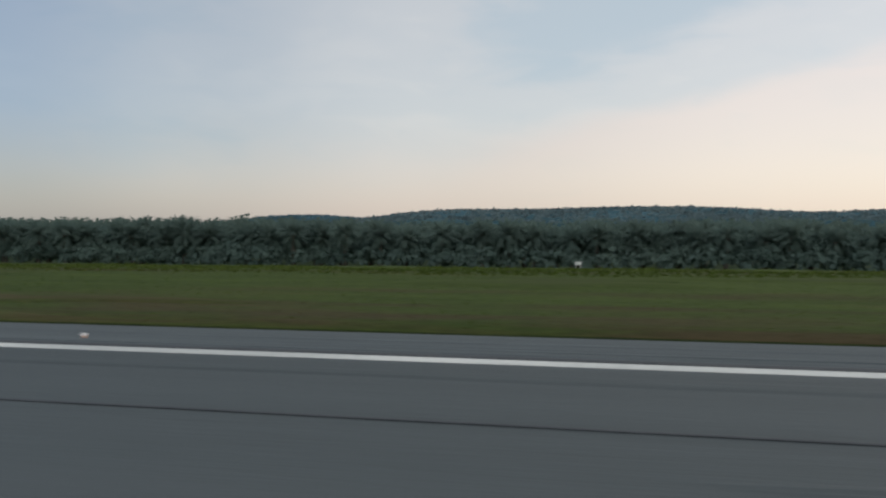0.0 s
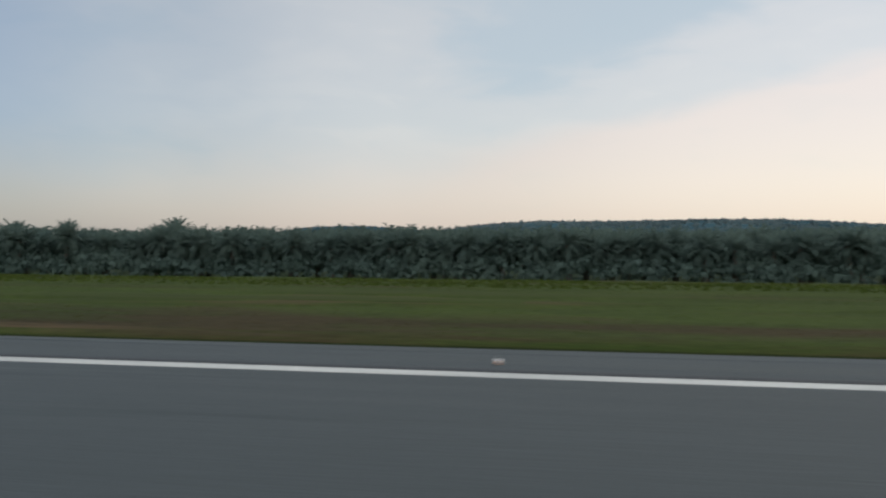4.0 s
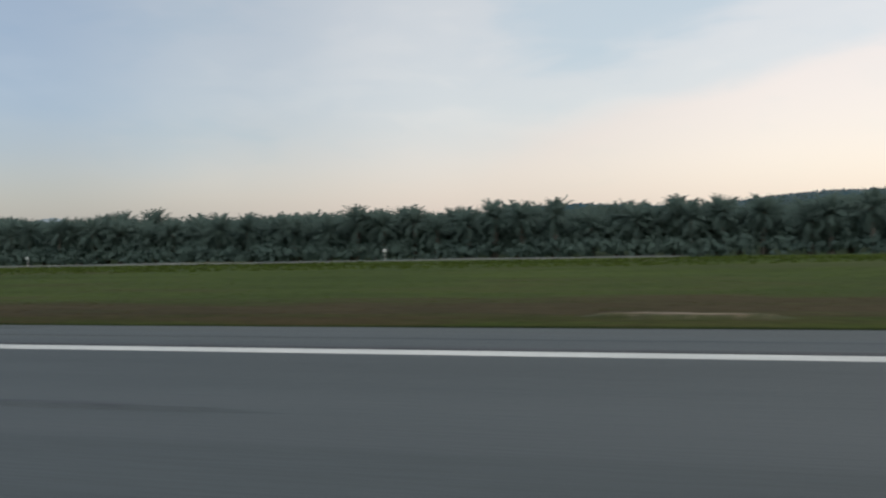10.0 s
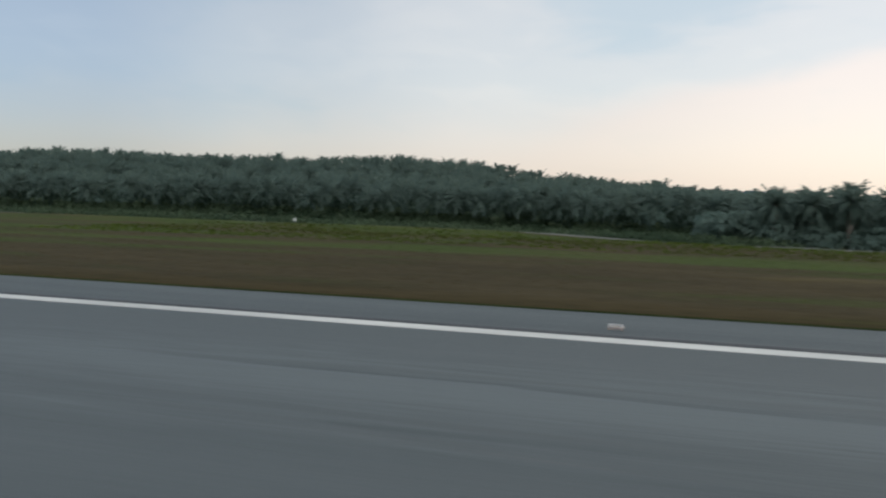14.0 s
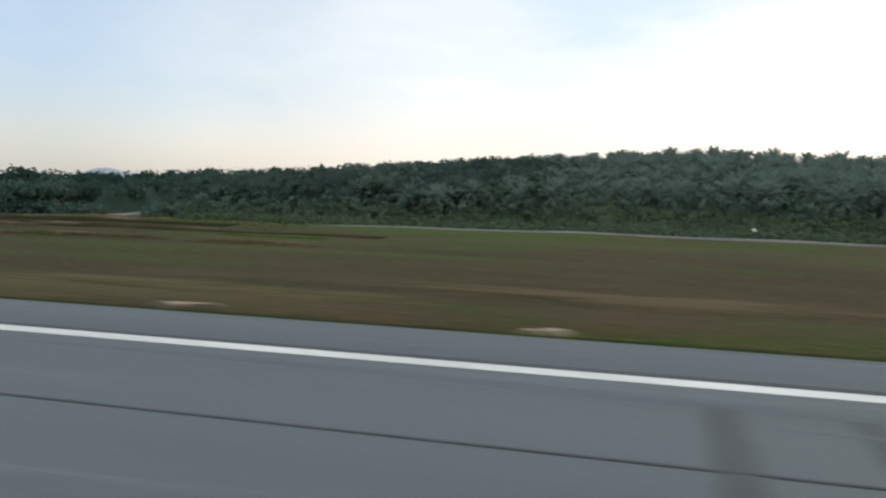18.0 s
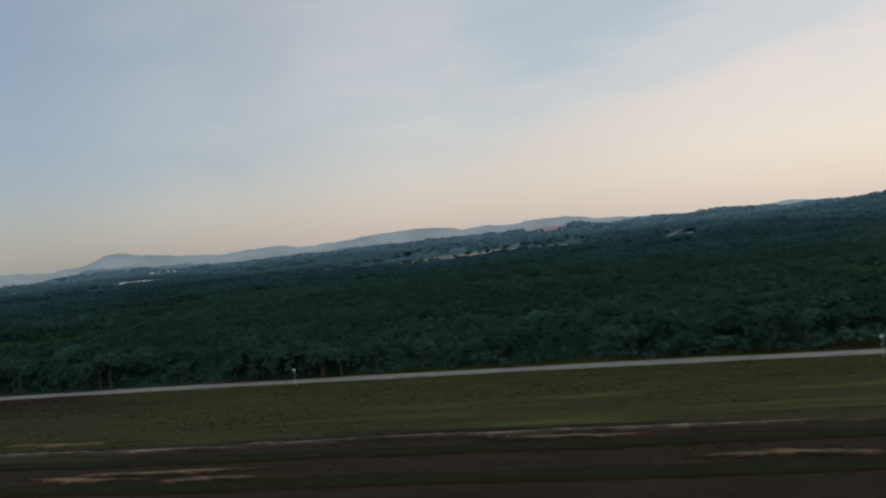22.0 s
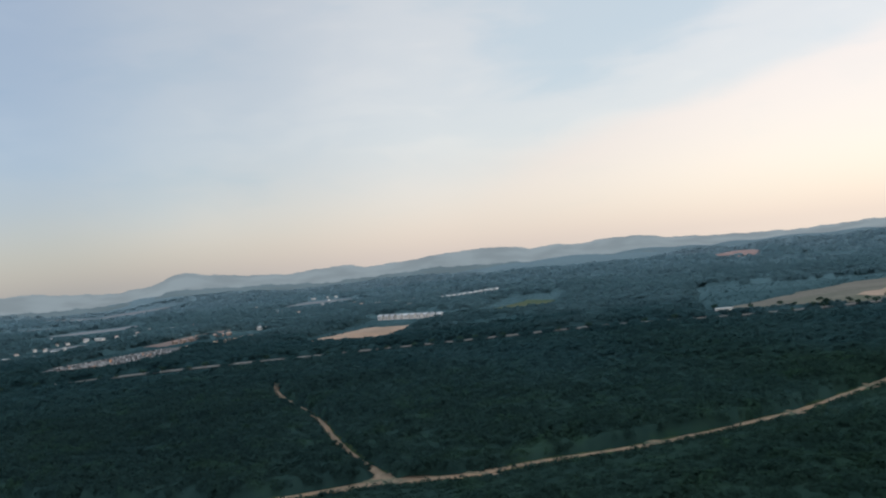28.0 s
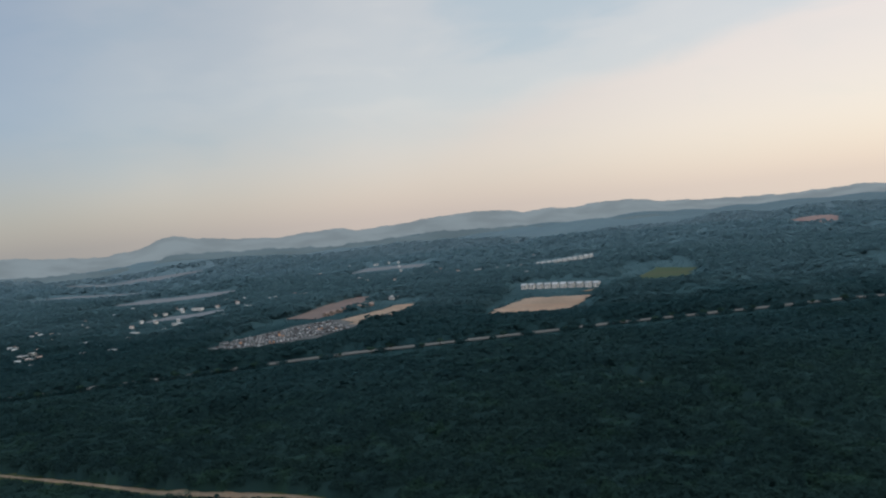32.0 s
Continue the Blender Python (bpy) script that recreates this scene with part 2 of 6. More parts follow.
def verge_colour(nt, geo, gain=1.0):
    """Mown verge: green near the threshold, browner along the runway, dry past its end but for a green far side."""
    sep = node(nt, "ShaderNodeSeparateXYZ")
    nt.links.new(geo.outputs["Position"], sep.inputs[0])
    x, y, _z = sep.outputs

    def noise(scale, stretch, detail=4.0):
        mp = node(nt, "ShaderNodeMapping")
        mp.inputs["Scale"].default_value = stretch
        nt.links.new(geo.outputs["Position"], mp.inputs[0])
        n = node(nt, "ShaderNodeTexNoise", Scale=scale, Detail=detail, Roughness=0.6, Distortion=0.4)
        nt.links.new(mp.outputs[0], n.inputs["Vector"])
        return n.outputs[0]

    band = noise(0.16, (0.10, 1, 1))
    spot = noise(0.45, (0.25, 1, 1))
    fine = noise(3.0, (0.5, 1, 1))
    mixed = math_node(nt, "ADD", math_node(nt, "MULTIPLY", band, 0.6), math_node(nt, "MULTIPLY", spot, 0.4))
    # how brown: by the stretch of the runway
    a = ramp01(nt, x, -290, -390)
    b = ramp01(nt, x, -550, -640)
    bias = math_node(nt, "ADD", math_node(nt, "MULTIPLY", a, 0.085), math_node(nt, "MULTIPLY", b, 0.072))
    back = math_node(nt, "MULTIPLY", ramp01(nt, math_node(nt, "ADD", y, math_node(nt, "MULTIPLY", spot, 24.0)), 70, 84), ramp01(nt, x, -800, -730))
    bias = math_node(nt, "SUBTRACT", bias, math_node(nt, "MULTIPLY", back, math_node(nt, "ADD", math_node(nt, "MULTIPLY", ramp01(nt, x, -630, -680), 0.09), 0.11)))
    bias = math_node(nt, "ADD", bias, math_node(nt, "MULTIPLY", ramp01(nt, y, 34, 18), 0.06))
    brown = ramp01(nt, math_node(nt, "ADD", mixed, bias), 0.50, 0.65)
    tone = ramp01(nt, math_node(nt, "ADD", math_node(nt, "MULTIPLY", fine, 0.5), math_node(nt, "MULTIPLY", spot, 0.5)), 0.35, 0.65)
    g = gain
    k = 0.56 * gain
    green = mix_rgb(nt, tone, (0.040 * g, 0.066 * g, 0.014 * g), (0.080 * g, 0.118 * g, 0.024 * g))
    dry = mix_rgb(nt, tone, (0.041 * g, 0.036 * g, 0.017 * g), (0.077 * g, 0.063 * g, 0.031 * g))
    col = mix_rgb(nt, brown, green, dry)
    # rough, darker growth past the runway's end
    rough = mix_rgb(nt, brown, mix_rgb(nt, tone, (0.042 * k, 0.050 * k, 0.017 * k), (0.086 * k, 0.094 * k, 0.030 * k)),
                    mix_rgb(nt, tone, (0.026 * k, 0.022 * k, 0.012 * k), (0.054 * k, 0.041 * k, 0.024 * k)))
    col = mix_rgb(nt, b, col, rough)
    return col, fine


def strip_grass(name, gain=1.0, blades=False):
    m = bpy.data.materials.new(name)
    nt = tree_of(m)
    geo = node(nt, "ShaderNodeNewGeometry")
    col, fine = verge_colour(nt, geo, gain)
    bs = node(nt, "ShaderNodeBsdfPrincipled", Roughness=0.95)
    bs.inputs["Specular IOR Level"].default_value = 0.06
    nt.links.new(col, bs.inputs["Base Color"])
    last = bs.outputs[0]
    if blades:
        tr = node(nt, "ShaderNodeBsdfTranslucent")
        nt.links.new(col, tr.inputs[0])
        mx = node(nt, "ShaderNodeMixShader", Fac=0.4)
        nt.links.new(last, mx.inputs[1])
        nt.links.new(tr.outputs[0], mx.inputs[2])
        last = mx.outputs[0]
    else:
        bp = node(nt, "ShaderNodeBump", Strength=0.4, Distance=0.05)
        nt.links.new(fine, bp.inputs["Height"])
        nt.links.new(bp.outputs[0], bs.inputs["Normal"])
    out = node(nt, "ShaderNodeOutputMaterial")
    nt.links.new(last, out.inputs[0])
    return m


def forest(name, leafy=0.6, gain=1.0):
    """Tree crowns, green by the airfield; distance haze is painted into the colour beyond."""
    m = bpy.data.materials.new(name)
    nt = tree_of(m)
    geo = node(nt, "ShaderNodeNewGeometry")
    sep = node(nt, "ShaderNodeSeparateXYZ")
    nt.links.new(geo.outputs["Position"], sep.inputs[0])
    x, y, _z = sep.outputs
    a = node(nt, "ShaderNodeTexNoise", Scale=0.2, Detail=4.0, Roughness=0.6)
    b = node(nt, "ShaderNodeTexNoise", Scale=0.02, Detail=4.0, Roughness=0.6, Distortion=0.5)
    for n in (a, b):
        nt.links.new(geo.outputs["Position"], n.inputs["Vector"])
    f = ramp01(nt, math_node(nt, "ADD", math_node(nt, "MULTIPLY", a.outputs[0], 0.45), math_node(nt, "MULTIPLY", b.outputs[0], 0.55)), 0.33, 0.67)
    c = node(nt, "ShaderNodeTexNoise", Scale=0.075, Detail=3.0, Roughness=0.6, Distortion=0.8)
    nt.links.new(geo.outputs["Position"], c.inputs["Vector"])
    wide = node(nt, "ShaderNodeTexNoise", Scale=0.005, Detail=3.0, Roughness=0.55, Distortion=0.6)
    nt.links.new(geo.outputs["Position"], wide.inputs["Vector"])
    haze_depth = math_node(nt, "ADD", y, math_node(nt, "ADD", math_node(nt, "MULTIPLY", math_node(nt, "SUBTRACT", b.outputs[0], 0.5), 160.0), math_node(nt, "MULTIPLY", math_node(nt, "SUBTRACT", wide.outputs[0], 0.5), 420.0)))
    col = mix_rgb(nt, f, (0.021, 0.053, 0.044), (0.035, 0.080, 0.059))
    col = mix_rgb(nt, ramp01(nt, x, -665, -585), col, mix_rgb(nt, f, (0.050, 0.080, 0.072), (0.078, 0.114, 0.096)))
    # blue green haze tint painted in further west
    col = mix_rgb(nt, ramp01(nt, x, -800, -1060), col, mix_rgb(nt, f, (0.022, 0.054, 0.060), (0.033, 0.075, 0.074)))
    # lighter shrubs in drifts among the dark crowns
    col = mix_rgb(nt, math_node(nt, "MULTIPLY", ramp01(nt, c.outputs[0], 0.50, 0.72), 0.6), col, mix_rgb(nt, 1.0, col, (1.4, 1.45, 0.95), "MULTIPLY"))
    # distance haze painted in by depth: bluer, then paler towards the hills
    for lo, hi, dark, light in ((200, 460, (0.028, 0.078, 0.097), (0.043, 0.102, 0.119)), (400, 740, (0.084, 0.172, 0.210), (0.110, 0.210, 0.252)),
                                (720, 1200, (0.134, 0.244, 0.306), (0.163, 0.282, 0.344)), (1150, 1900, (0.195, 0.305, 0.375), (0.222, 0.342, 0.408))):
        col = mix_rgb(nt, ramp01(nt, haze_depth, lo, hi), col, mix_rgb(nt, f, dark, light))
    k = math_node(nt, "ADD", math_node(nt, "MULTIPLY", geo.outputs["Random Per Island"], 0.12 * gain), 0.94 * gain)
    hsv = node(nt, "ShaderNodeHueSaturation")
    nt.links.new(k, hsv.inputs["Value"])
    nt.links.new(col, hsv.inputs["Color"])
    bs = node(nt, "ShaderNodeBsdfPrincipled", Roughness=0.85)
    bs.inputs["Specular IOR Level"].default_value = 0.0
    nt.links.new(hsv.outputs[0], bs.inputs["Base Color"])
    tr = node(nt, "ShaderNodeBsdfTranslucent")
    nt.links.new(hsv.outputs[0], tr.inputs[0])
    mx = node(nt, "ShaderNodeMixShader", Fac=leafy)
    nt.links.new(bs.outputs[0], mx.inputs[1])
    nt.links.new(tr.outputs[0], mx.inputs[2])
    out = node(nt, "ShaderNodeOutputMaterial")
    nt.links.new(mx.outputs[0], out.inputs[0])
    return m


RUNWAY_TONE = dict(dark=(0.032, 0.042, 0.045), light=(0.044, 0.056, 0.060), grain=14.0, patch=0.45, tint=(0.048, 0.059, 0.063), stretch=(0.05, 1, 1),
                   west=((0.048, 0.061, 0.065), (0.058, 0.072, 0.077)), span=(-286, -322))
SHOULDER_TONE = dict(dark=(0.038, 0.049, 0.053), light=(0.057, 0.071, 0.077), grain=14.0, patch=0.9, tint=(0.049, 0.060, 0.062), stretch=(0.05, 1, 1),
                     west=((0.044, 0.057, 0.062), (0.062, 0.078, 0.084)), span=(-286, -322))


def on_runway(nt, geo):
    return two_tone(nt, geo, **RUNWAY_TONE)[0]


def on_shoulder(nt, geo):
    return two_tone(nt, geo, **SHOULDER_TONE)[0]


def on_verge(nt, geo):
    return verge_colour(nt, geo, 0.55)[0]


def on_wood_floor(nt, geo):
    return two_tone(nt, geo, (0.022, 0.046, 0.036), (0.036, 0.066, 0.046), 1.0, 0.08)[0]


ASPHALT = surface("asphalt", rough=0.75, bump=0.25, **RUNWAY_TONE)
SHOULDER = surface("shoulder_asphalt", rough=0.85, bump=0.3, **SHOULDER_TONE)
PATCH = surface("new_asphalt", (0.030, 0.037, 0.040), (0.040, 0.048, 0.050), 0.75, 30.0, 0.3, 0.25, over=on_runway)
SHOULDER_PATCH = surface("dark_shoulder_asphalt", (0.030, 0.037, 0.040), (0.040, 0.048, 0.050), 0.85, 30.0, 0.3, 0.3, over=on_shoulder)
LOT_TOP = surface("dark_paving", (0.050, 0.060, 0.068), (0.076, 0.088, 0.096), 0.85, 3.0, 0.2, 0.2)
PALE = surface("worn_asphalt", (0.061, 0.076, 0.081), (0.074, 0.092, 0.098), 0.75, 14.0, 0.45, 0.25, stretch=(0.05, 1, 1), over=on_runway)
SHOULDER_PALE = surface("worn_shoulder_asphalt", (0.063, 0.079, 0.084), (0.078, 0.097, 0.103), 0.85, 14.0, 0.45, 0.3, stretch=(0.05, 1, 1), over=on_shoulder)
RUBBER = surface("tyre_rubber", (0.024, 0.032, 0.037), (0.036, 0.044, 0.049), 0.75, 9.0, 1.2, 0.1, over=on_runway, stretch=(0.5, 1, 1))
SEALANT = surface("joint_sealant", (0.018, 0.022, 0.026), (0.036, 0.041, 0.046), 0.8, 20.0, 0.8)
PAINT = surface("road_paint", (0.292, 0.309, 0.298), (0.468, 0.487, 0.464), 0.6, 14.0, 0.5, 0.1, stretch=(0.3, 1, 1))
GRASS = strip_grass("mown_grass", 0.55)
TUFT = strip_grass("grass_blades", 0.85, True)
LUSH = surface("lush_grass", (0.040, 0.064, 0.014), (0.070, 0.098, 0.023), 0.95, 2.0, 0.12, 0, (0.055, 0.064, 0.021), stretch=(0.2, 1.0, 1), spec=0.05, island=0.15, leafy=0.4)
FLOOR = surface("forest_floor", (0.014, 0.032, 0.020), (0.032, 0.054, 0.030), 0.95, 1.0, 0.05, 0.3, (0.040, 0.056, 0.03), spec=0.0)
FROND = surface("palm_frond", (0.084, 0.125, 0.111), (0.107, 0.150, 0.128), 0.8, 1.2, 0.15, 0, object_random=0.10, island=0.05, spec=0.03, leafy=0.58)
TRUNK = surface("palm_trunk", (0.075, 0.072, 0.062), (0.13, 0.122, 0.105), 0.95, 6.0, 1.0, 0.5)
LEAF = surface("tree_leaves", (0.050, 0.082, 0.068), (0.078, 0.116, 0.088), 0.75, 0.8, 0.06, 0, object_random=0.2, island=0.12, spec=0.02, leafy=0.5, west=((0.021, 0.053, 0.047), (0.036, 0.077, 0.061)), span=(-590, -690))
UNDER = surface("undergrowth_leaves", (0.088, 0.134, 0.120), (0.112, 0.160, 0.136), 0.8, 0.8, 0.06, 0, island=0.06, spec=0.02, leafy=0.58)
# hill leaves with distance haze in the colour: paler and bluer
HAZED_CROWN = surface("hazed_hill_forest", (0.094, 0.136, 0.146), (0.126, 0.175, 0.182), 0.9, 0.15, 0.012, 0, island=0.08, spec=0.02, leafy=0.48)
FERN = surface("fern_leaves", (0.036, 0.062, 0.038), (0.064, 0.094, 0.054), 0.8, 0.9, 0.08, 0, island=0.15, spec=0.1, leafy=0.45)
HAZED_CANOPY = forest("hazed_forest_canopy", 0.6, 0.75)
# ground under the far forest, colour darkened for the crowns' own shade
SHADED_GROWTH = forest("shaded_forest_growth", 0.0, 0.44)
BARK = surface("tree_bark", (0.03, 0.026, 0.02), (0.08, 0.07, 0.055), 0.95, 6.0, 1.0, 0.4)
EARTH = surface("bare_earth", (0.092, 0.071, 0.049), (0.185, 0.152, 0.110), 0.95, 3.0, 0.5, 0.4, (0.118, 0.083, 0.054), over=on_verge)
TRACKEDGE = surface("spread_soil", (0.108, 0.082, 0.059), (0.206, 0.166, 0.126), 0.95, 1.5, 0.3, 0.4, (0.160, 0.113, 0.080), over=on_wood_floor)
TRACKSOIL = surface("track_soil", (0.104, 0.084, 0.062), (0.190, 0.158, 0.120), 0.95, 1.5, 0.15, 0.4, (0.181, 0.134, 0.094))
SAND = surface("sandy_soil", (0.172, 0.133, 0.101), (0.273, 0.220, 0.176), 0.95, 0.6, 0.03, 0.3, (0.242, 0.168, 0.121))
PALESAND = surface("pale_sand", (0.30, 0.27, 0.24), (0.46, 0.43, 0.40), 0.95, 0.6, 0.05, 0.3)
REDSOIL = surface("red_soil", (0.098, 0.080, 0.080), (0.138, 0.112, 0.106), 0.95, 0.6, 0.03, 0.3)
ROADTOP = surface("perimeter_road", (0.080, 0.088, 0.086), (0.126, 0.135, 0.128), 0.9, 6.0, 0.3, 0.2)
SIDETOP = surface("side_road_top", (0.070, 0.074, 0.070), (0.120, 0.122, 0.112), 0.9, 3.0, 0.4, 0.2, (0.080, 0.072, 0.056))
WHITE = surface("white_paint", (0.66, 0.67, 0.67), (0.82, 0.82, 0.80), 0.5, 8.0, 0.7)
ORANGE = surface("orange_paint", (0.55, 0.24, 0.10), (0.70, 0.36, 0.18), 0.5, 8.0, 0.7)
STEEL = surface("galvanised_steel", (0.30, 0.31, 0.32), (0.48, 0.49, 0.50), 0.4, 8.0, 0.7, metal=0.7)
DARK = surface("dark_metal", (0.02, 0.02, 0.022), (0.05, 0.05, 0.055), 0.5, 8.0, 0.7)


def water_material():
    m = bpy.data.materials.new("lake_water")
    nt = tree_of(m)
    bs = node(nt, "ShaderNodeBsdfPrincipled", Roughness=0.06)
    bs.inputs["Base Color"].default_value = (0.05, 0.06, 0.06, 1)
    geo = node(nt, "ShaderNodeNewGeometry")
    ns = node(nt, "ShaderNodeTexNoise", Scale=1.2, Detail=2.0)
    nt.links.new(geo.outputs["Position"], ns.inputs["Vector"])
    bp = node(nt, "ShaderNodeBump", Strength=0.03, Distance=0.05)
    nt.links.new(ns.outputs[0], bp.inputs["Height"])
    nt.links.new(bp.outputs[0], bs.inputs["Normal"])
    out = node(nt, "ShaderNodeOutputMaterial")
    nt.links.new(bs.outputs[0], out.inputs[0])
    return m


WATER = water_material()


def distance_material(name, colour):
    """Far ridges as a plain glowing backdrop: kilometres of evening haze put into the emission colour."""
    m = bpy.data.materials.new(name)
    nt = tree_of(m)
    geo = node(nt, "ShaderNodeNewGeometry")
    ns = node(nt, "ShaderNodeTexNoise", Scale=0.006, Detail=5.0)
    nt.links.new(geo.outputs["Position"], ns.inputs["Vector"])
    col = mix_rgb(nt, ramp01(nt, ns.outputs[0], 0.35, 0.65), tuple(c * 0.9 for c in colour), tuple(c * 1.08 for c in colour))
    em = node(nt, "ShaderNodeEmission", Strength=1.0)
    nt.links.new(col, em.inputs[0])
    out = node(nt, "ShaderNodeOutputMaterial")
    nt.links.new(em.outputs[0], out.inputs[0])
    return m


# ---------------------------------------------------------------- mesh helpers
def mesh_np(name, verts, faces, material, smooth=False, fade=None):
    """A mesh from arrays; faces: one array (n, k) or a list of such arrays. Returns mesh data."""
    faces = faces if isinstance(faces, list) else [faces]
    faces = [np.asarray(f, np.int32) for f in faces if len(f)]
    verts = np.asarray(verts, np.float32)
    me = bpy.data.meshes.new(name)
    me.vertices.add(len(verts))
    me.vertices.foreach_set("co", verts.ravel())
    loops = np.concatenate([f.ravel() for f in faces])
    sizes = np.concatenate([np.full(len(f), f.shape[1], np.int32) for f in faces])
    starts = np.concatenate([[0], np.cumsum(sizes)[:-1]]).astype(np.int32)
    me.loops.add(len(loops))
    me.loops.foreach_set("vertex_index", loops)
    me.polygons.add(len(sizes))
    me.polygons.foreach_set("loop_start", starts)
    me.polygons.foreach_set("loop_total", sizes)
    if smooth or fade is not None:
        me.polygons.foreach_set("use_smooth", np.ones(len(sizes), bool))
    me.materials.append(material)
    me.update(calc_edges=True)
    if fade is not None:
        at = me.attributes.new("fade", "FLOAT", "POINT")
        at.data.foreach_set("value", np.asarray(fade, np.float32))
    return me


def put(name, me, parent=None, m=None, label=""):
    ob = new(name, me)
    if parent is not None:
        ob.parent = parent
    if m is not None:
        ob.matrix_basis = m
    return tagged(ob, label)


def part(name, bm, material, parent=None, label=""):
    me = bpy.data.meshes.new(name)
    bm.to_mesh(me)
    bm.free()
    me.materials.append(material)
    return put(name, me, parent, None, label)


def box(bm, centre, size, bevel=0.0, turn=0.0):
    r = bmesh.ops.create_cube(bm, size=1.0, matrix=pose(*centre, 0, 0, turn) @ Matrix.Diagonal((*size, 1)))
    if bevel:
        edges = list({e for v in r["verts"] for e in v.link_edges})
        bmesh.ops.bevel(bm, geom=edges, offset=bevel, segments=1, affect="EDGES")
    return bm


def rod(bm, a, b, r1, r2=None, sides=8):
    a, b = Vector(a), Vector(b)
    q = (b - a).to_track_quat("Z", "Y").to_matrix().to_4x4()
    bmesh.ops.create_cone(bm, cap_ends=True, segments=sides, radius1=r1, radius2=r1 if r2 is None else r2, depth=(b - a).length,
                          matrix=Matrix.Translation((a + b) / 2) @ q)
    return bm


def thing(name, label, category, group="", place=(0, 0, 0), turn=0.0):
    ob = tagged(new(name), label, category, group)
    ob.matrix_basis = pose(*place, 0, 0, turn)
    return ob


# ---------------------------------------------------------------- the lie of the land
def smooth01(v):
    v = np.clip(v, 0, 1)
    return v * v * (3 - 2 * v)


LAKE = [(-866, 168), (-866.5, 176), (-865, 185), (-863, 193), (-856.5, 199), (-850, 197.5), (-843.5, 194), (-836, 186), (-831, 177.5), (-829.5, 167), (-829.5, 163), (-833.6, 163.7),
        (-837.1, 162.6), (-842.6, 158.7), (-844, 153.5), (-842.2, 147.6), (-840, 141), (-842.8, 142.3), (-847.8, 147.4), (-854, 155), (-861, 163.5)]
LAKE_Z = -3.2


def outline_distance(x, y, points):
    """Distance to an outline, negative inside."""
    p = np.array(points, float)
    best = np.full(np.shape(x), 1e9)
    odd = np.zeros(np.shape(x), bool)
    for (ax, ay), (bx, by) in zip(p, np.roll(p, -1, 0)):
        dx, dy = bx - ax, by - ay
        t = np.clip(((x - ax) * dx + (y - ay) * dy) / (dx * dx + dy * dy), 0, 1)
        best = np.minimum(best, np.hypot(x - ax - t * dx, y - ay - t * dy))
        if ay != by:
            odd ^= ((ay > y) != (by > y)) & (x < (bx - ax) * (y - ay) / (by - ay) + ax)
    return np.where(odd, -best, best)


def height(x, y):
    x, y = np.asarray(x, float), np.asarray(y, float)
    z = -2.0 * smooth01((y - 46) / 50)
    z = z + 7.9 * np.exp(-(((x + 518) / 106) ** 4) - ((y - 162) / 52) ** 2)
    z = z + (1.5 * np.exp(-(((x + 543) / 26) ** 2)) - 0.5 * np.exp(-(((x + 490) / 18) ** 2)) + 0.5 * np.exp(-(((x + 450) / 18) ** 2))) * np.exp(-(((y - 150) / 45) ** 2))
    z = z + 1.7 * np.exp(-(((x + 652) / 52) ** 2) - ((y - 146) / 30) ** 2)
    z = z + 19 * np.exp(-(((x + 30) / 200) ** 4) - ((y - 700) / 130) ** 2)
    z = z + 14 * np.exp(-(((x - 230) / 80) ** 2) - ((y - 700) / 130) ** 2)
    far = smooth01((y - 260) / 300)
    z = z + far * (1.6 * np.sin(x / 83 + 1.3) * np.sin(y / 121) + 1.1 * np.sin(x / 37 + y / 51))
    z = z - 0.010 * np.maximum(y - 850, 0)
    z = z - 0.24 * np.exp(-(((y - 54) / 9) ** 2)) * smooth01((x + 400) / 20)
    z = z + 11 * np.exp(-(((x + 830) / 70) ** 2) - ((y - 1150) / 60) ** 2)
    z = z + 17 * np.exp(-(((x + 330) / 150) ** 4) - ((y - 900) / 80) ** 2)
    # hummocks where the mown strip ends
    k = smooth01((y - 38) / 10) * smooth01((80 - y) / 20)
    z = z + k * (0.06 * np.sin(x / 3.1 + 2 * np.sin(y / 4)) * np.sin(x / 7.7 + 1) + 0.02 * np.sin(x / 2.3 + y / 2.3))
    # rolling country far off
    k = smooth01((y - 850) / 600)
    z = z + k * (9 * np.sin(x / 210 + 0.7) * np.sin(y / 170 + 1) + 6 * np.sin(x / 97 + y / 110) + 3 * np.sin(x / 41 - y / 67))
    # a low bank that carries the road for a while
    z = z + 0.55 * smooth01((-398 - x) / 20) * smooth01((x + 628) / 30) * np.exp(-(((y - 62) / 4.5) ** 2))
    # the pond's bowl
    near = (np.abs(x + 852) < 60) & (np.abs(y - 176) < 60)
    if np.any(near):
        d = outline_distance(x, y, LAKE)
        z = np.where(near, z - 2.4 * smooth01((8 - d) / 16), z)
    return z


def z_at(x, y):
    return float(height(x, y))


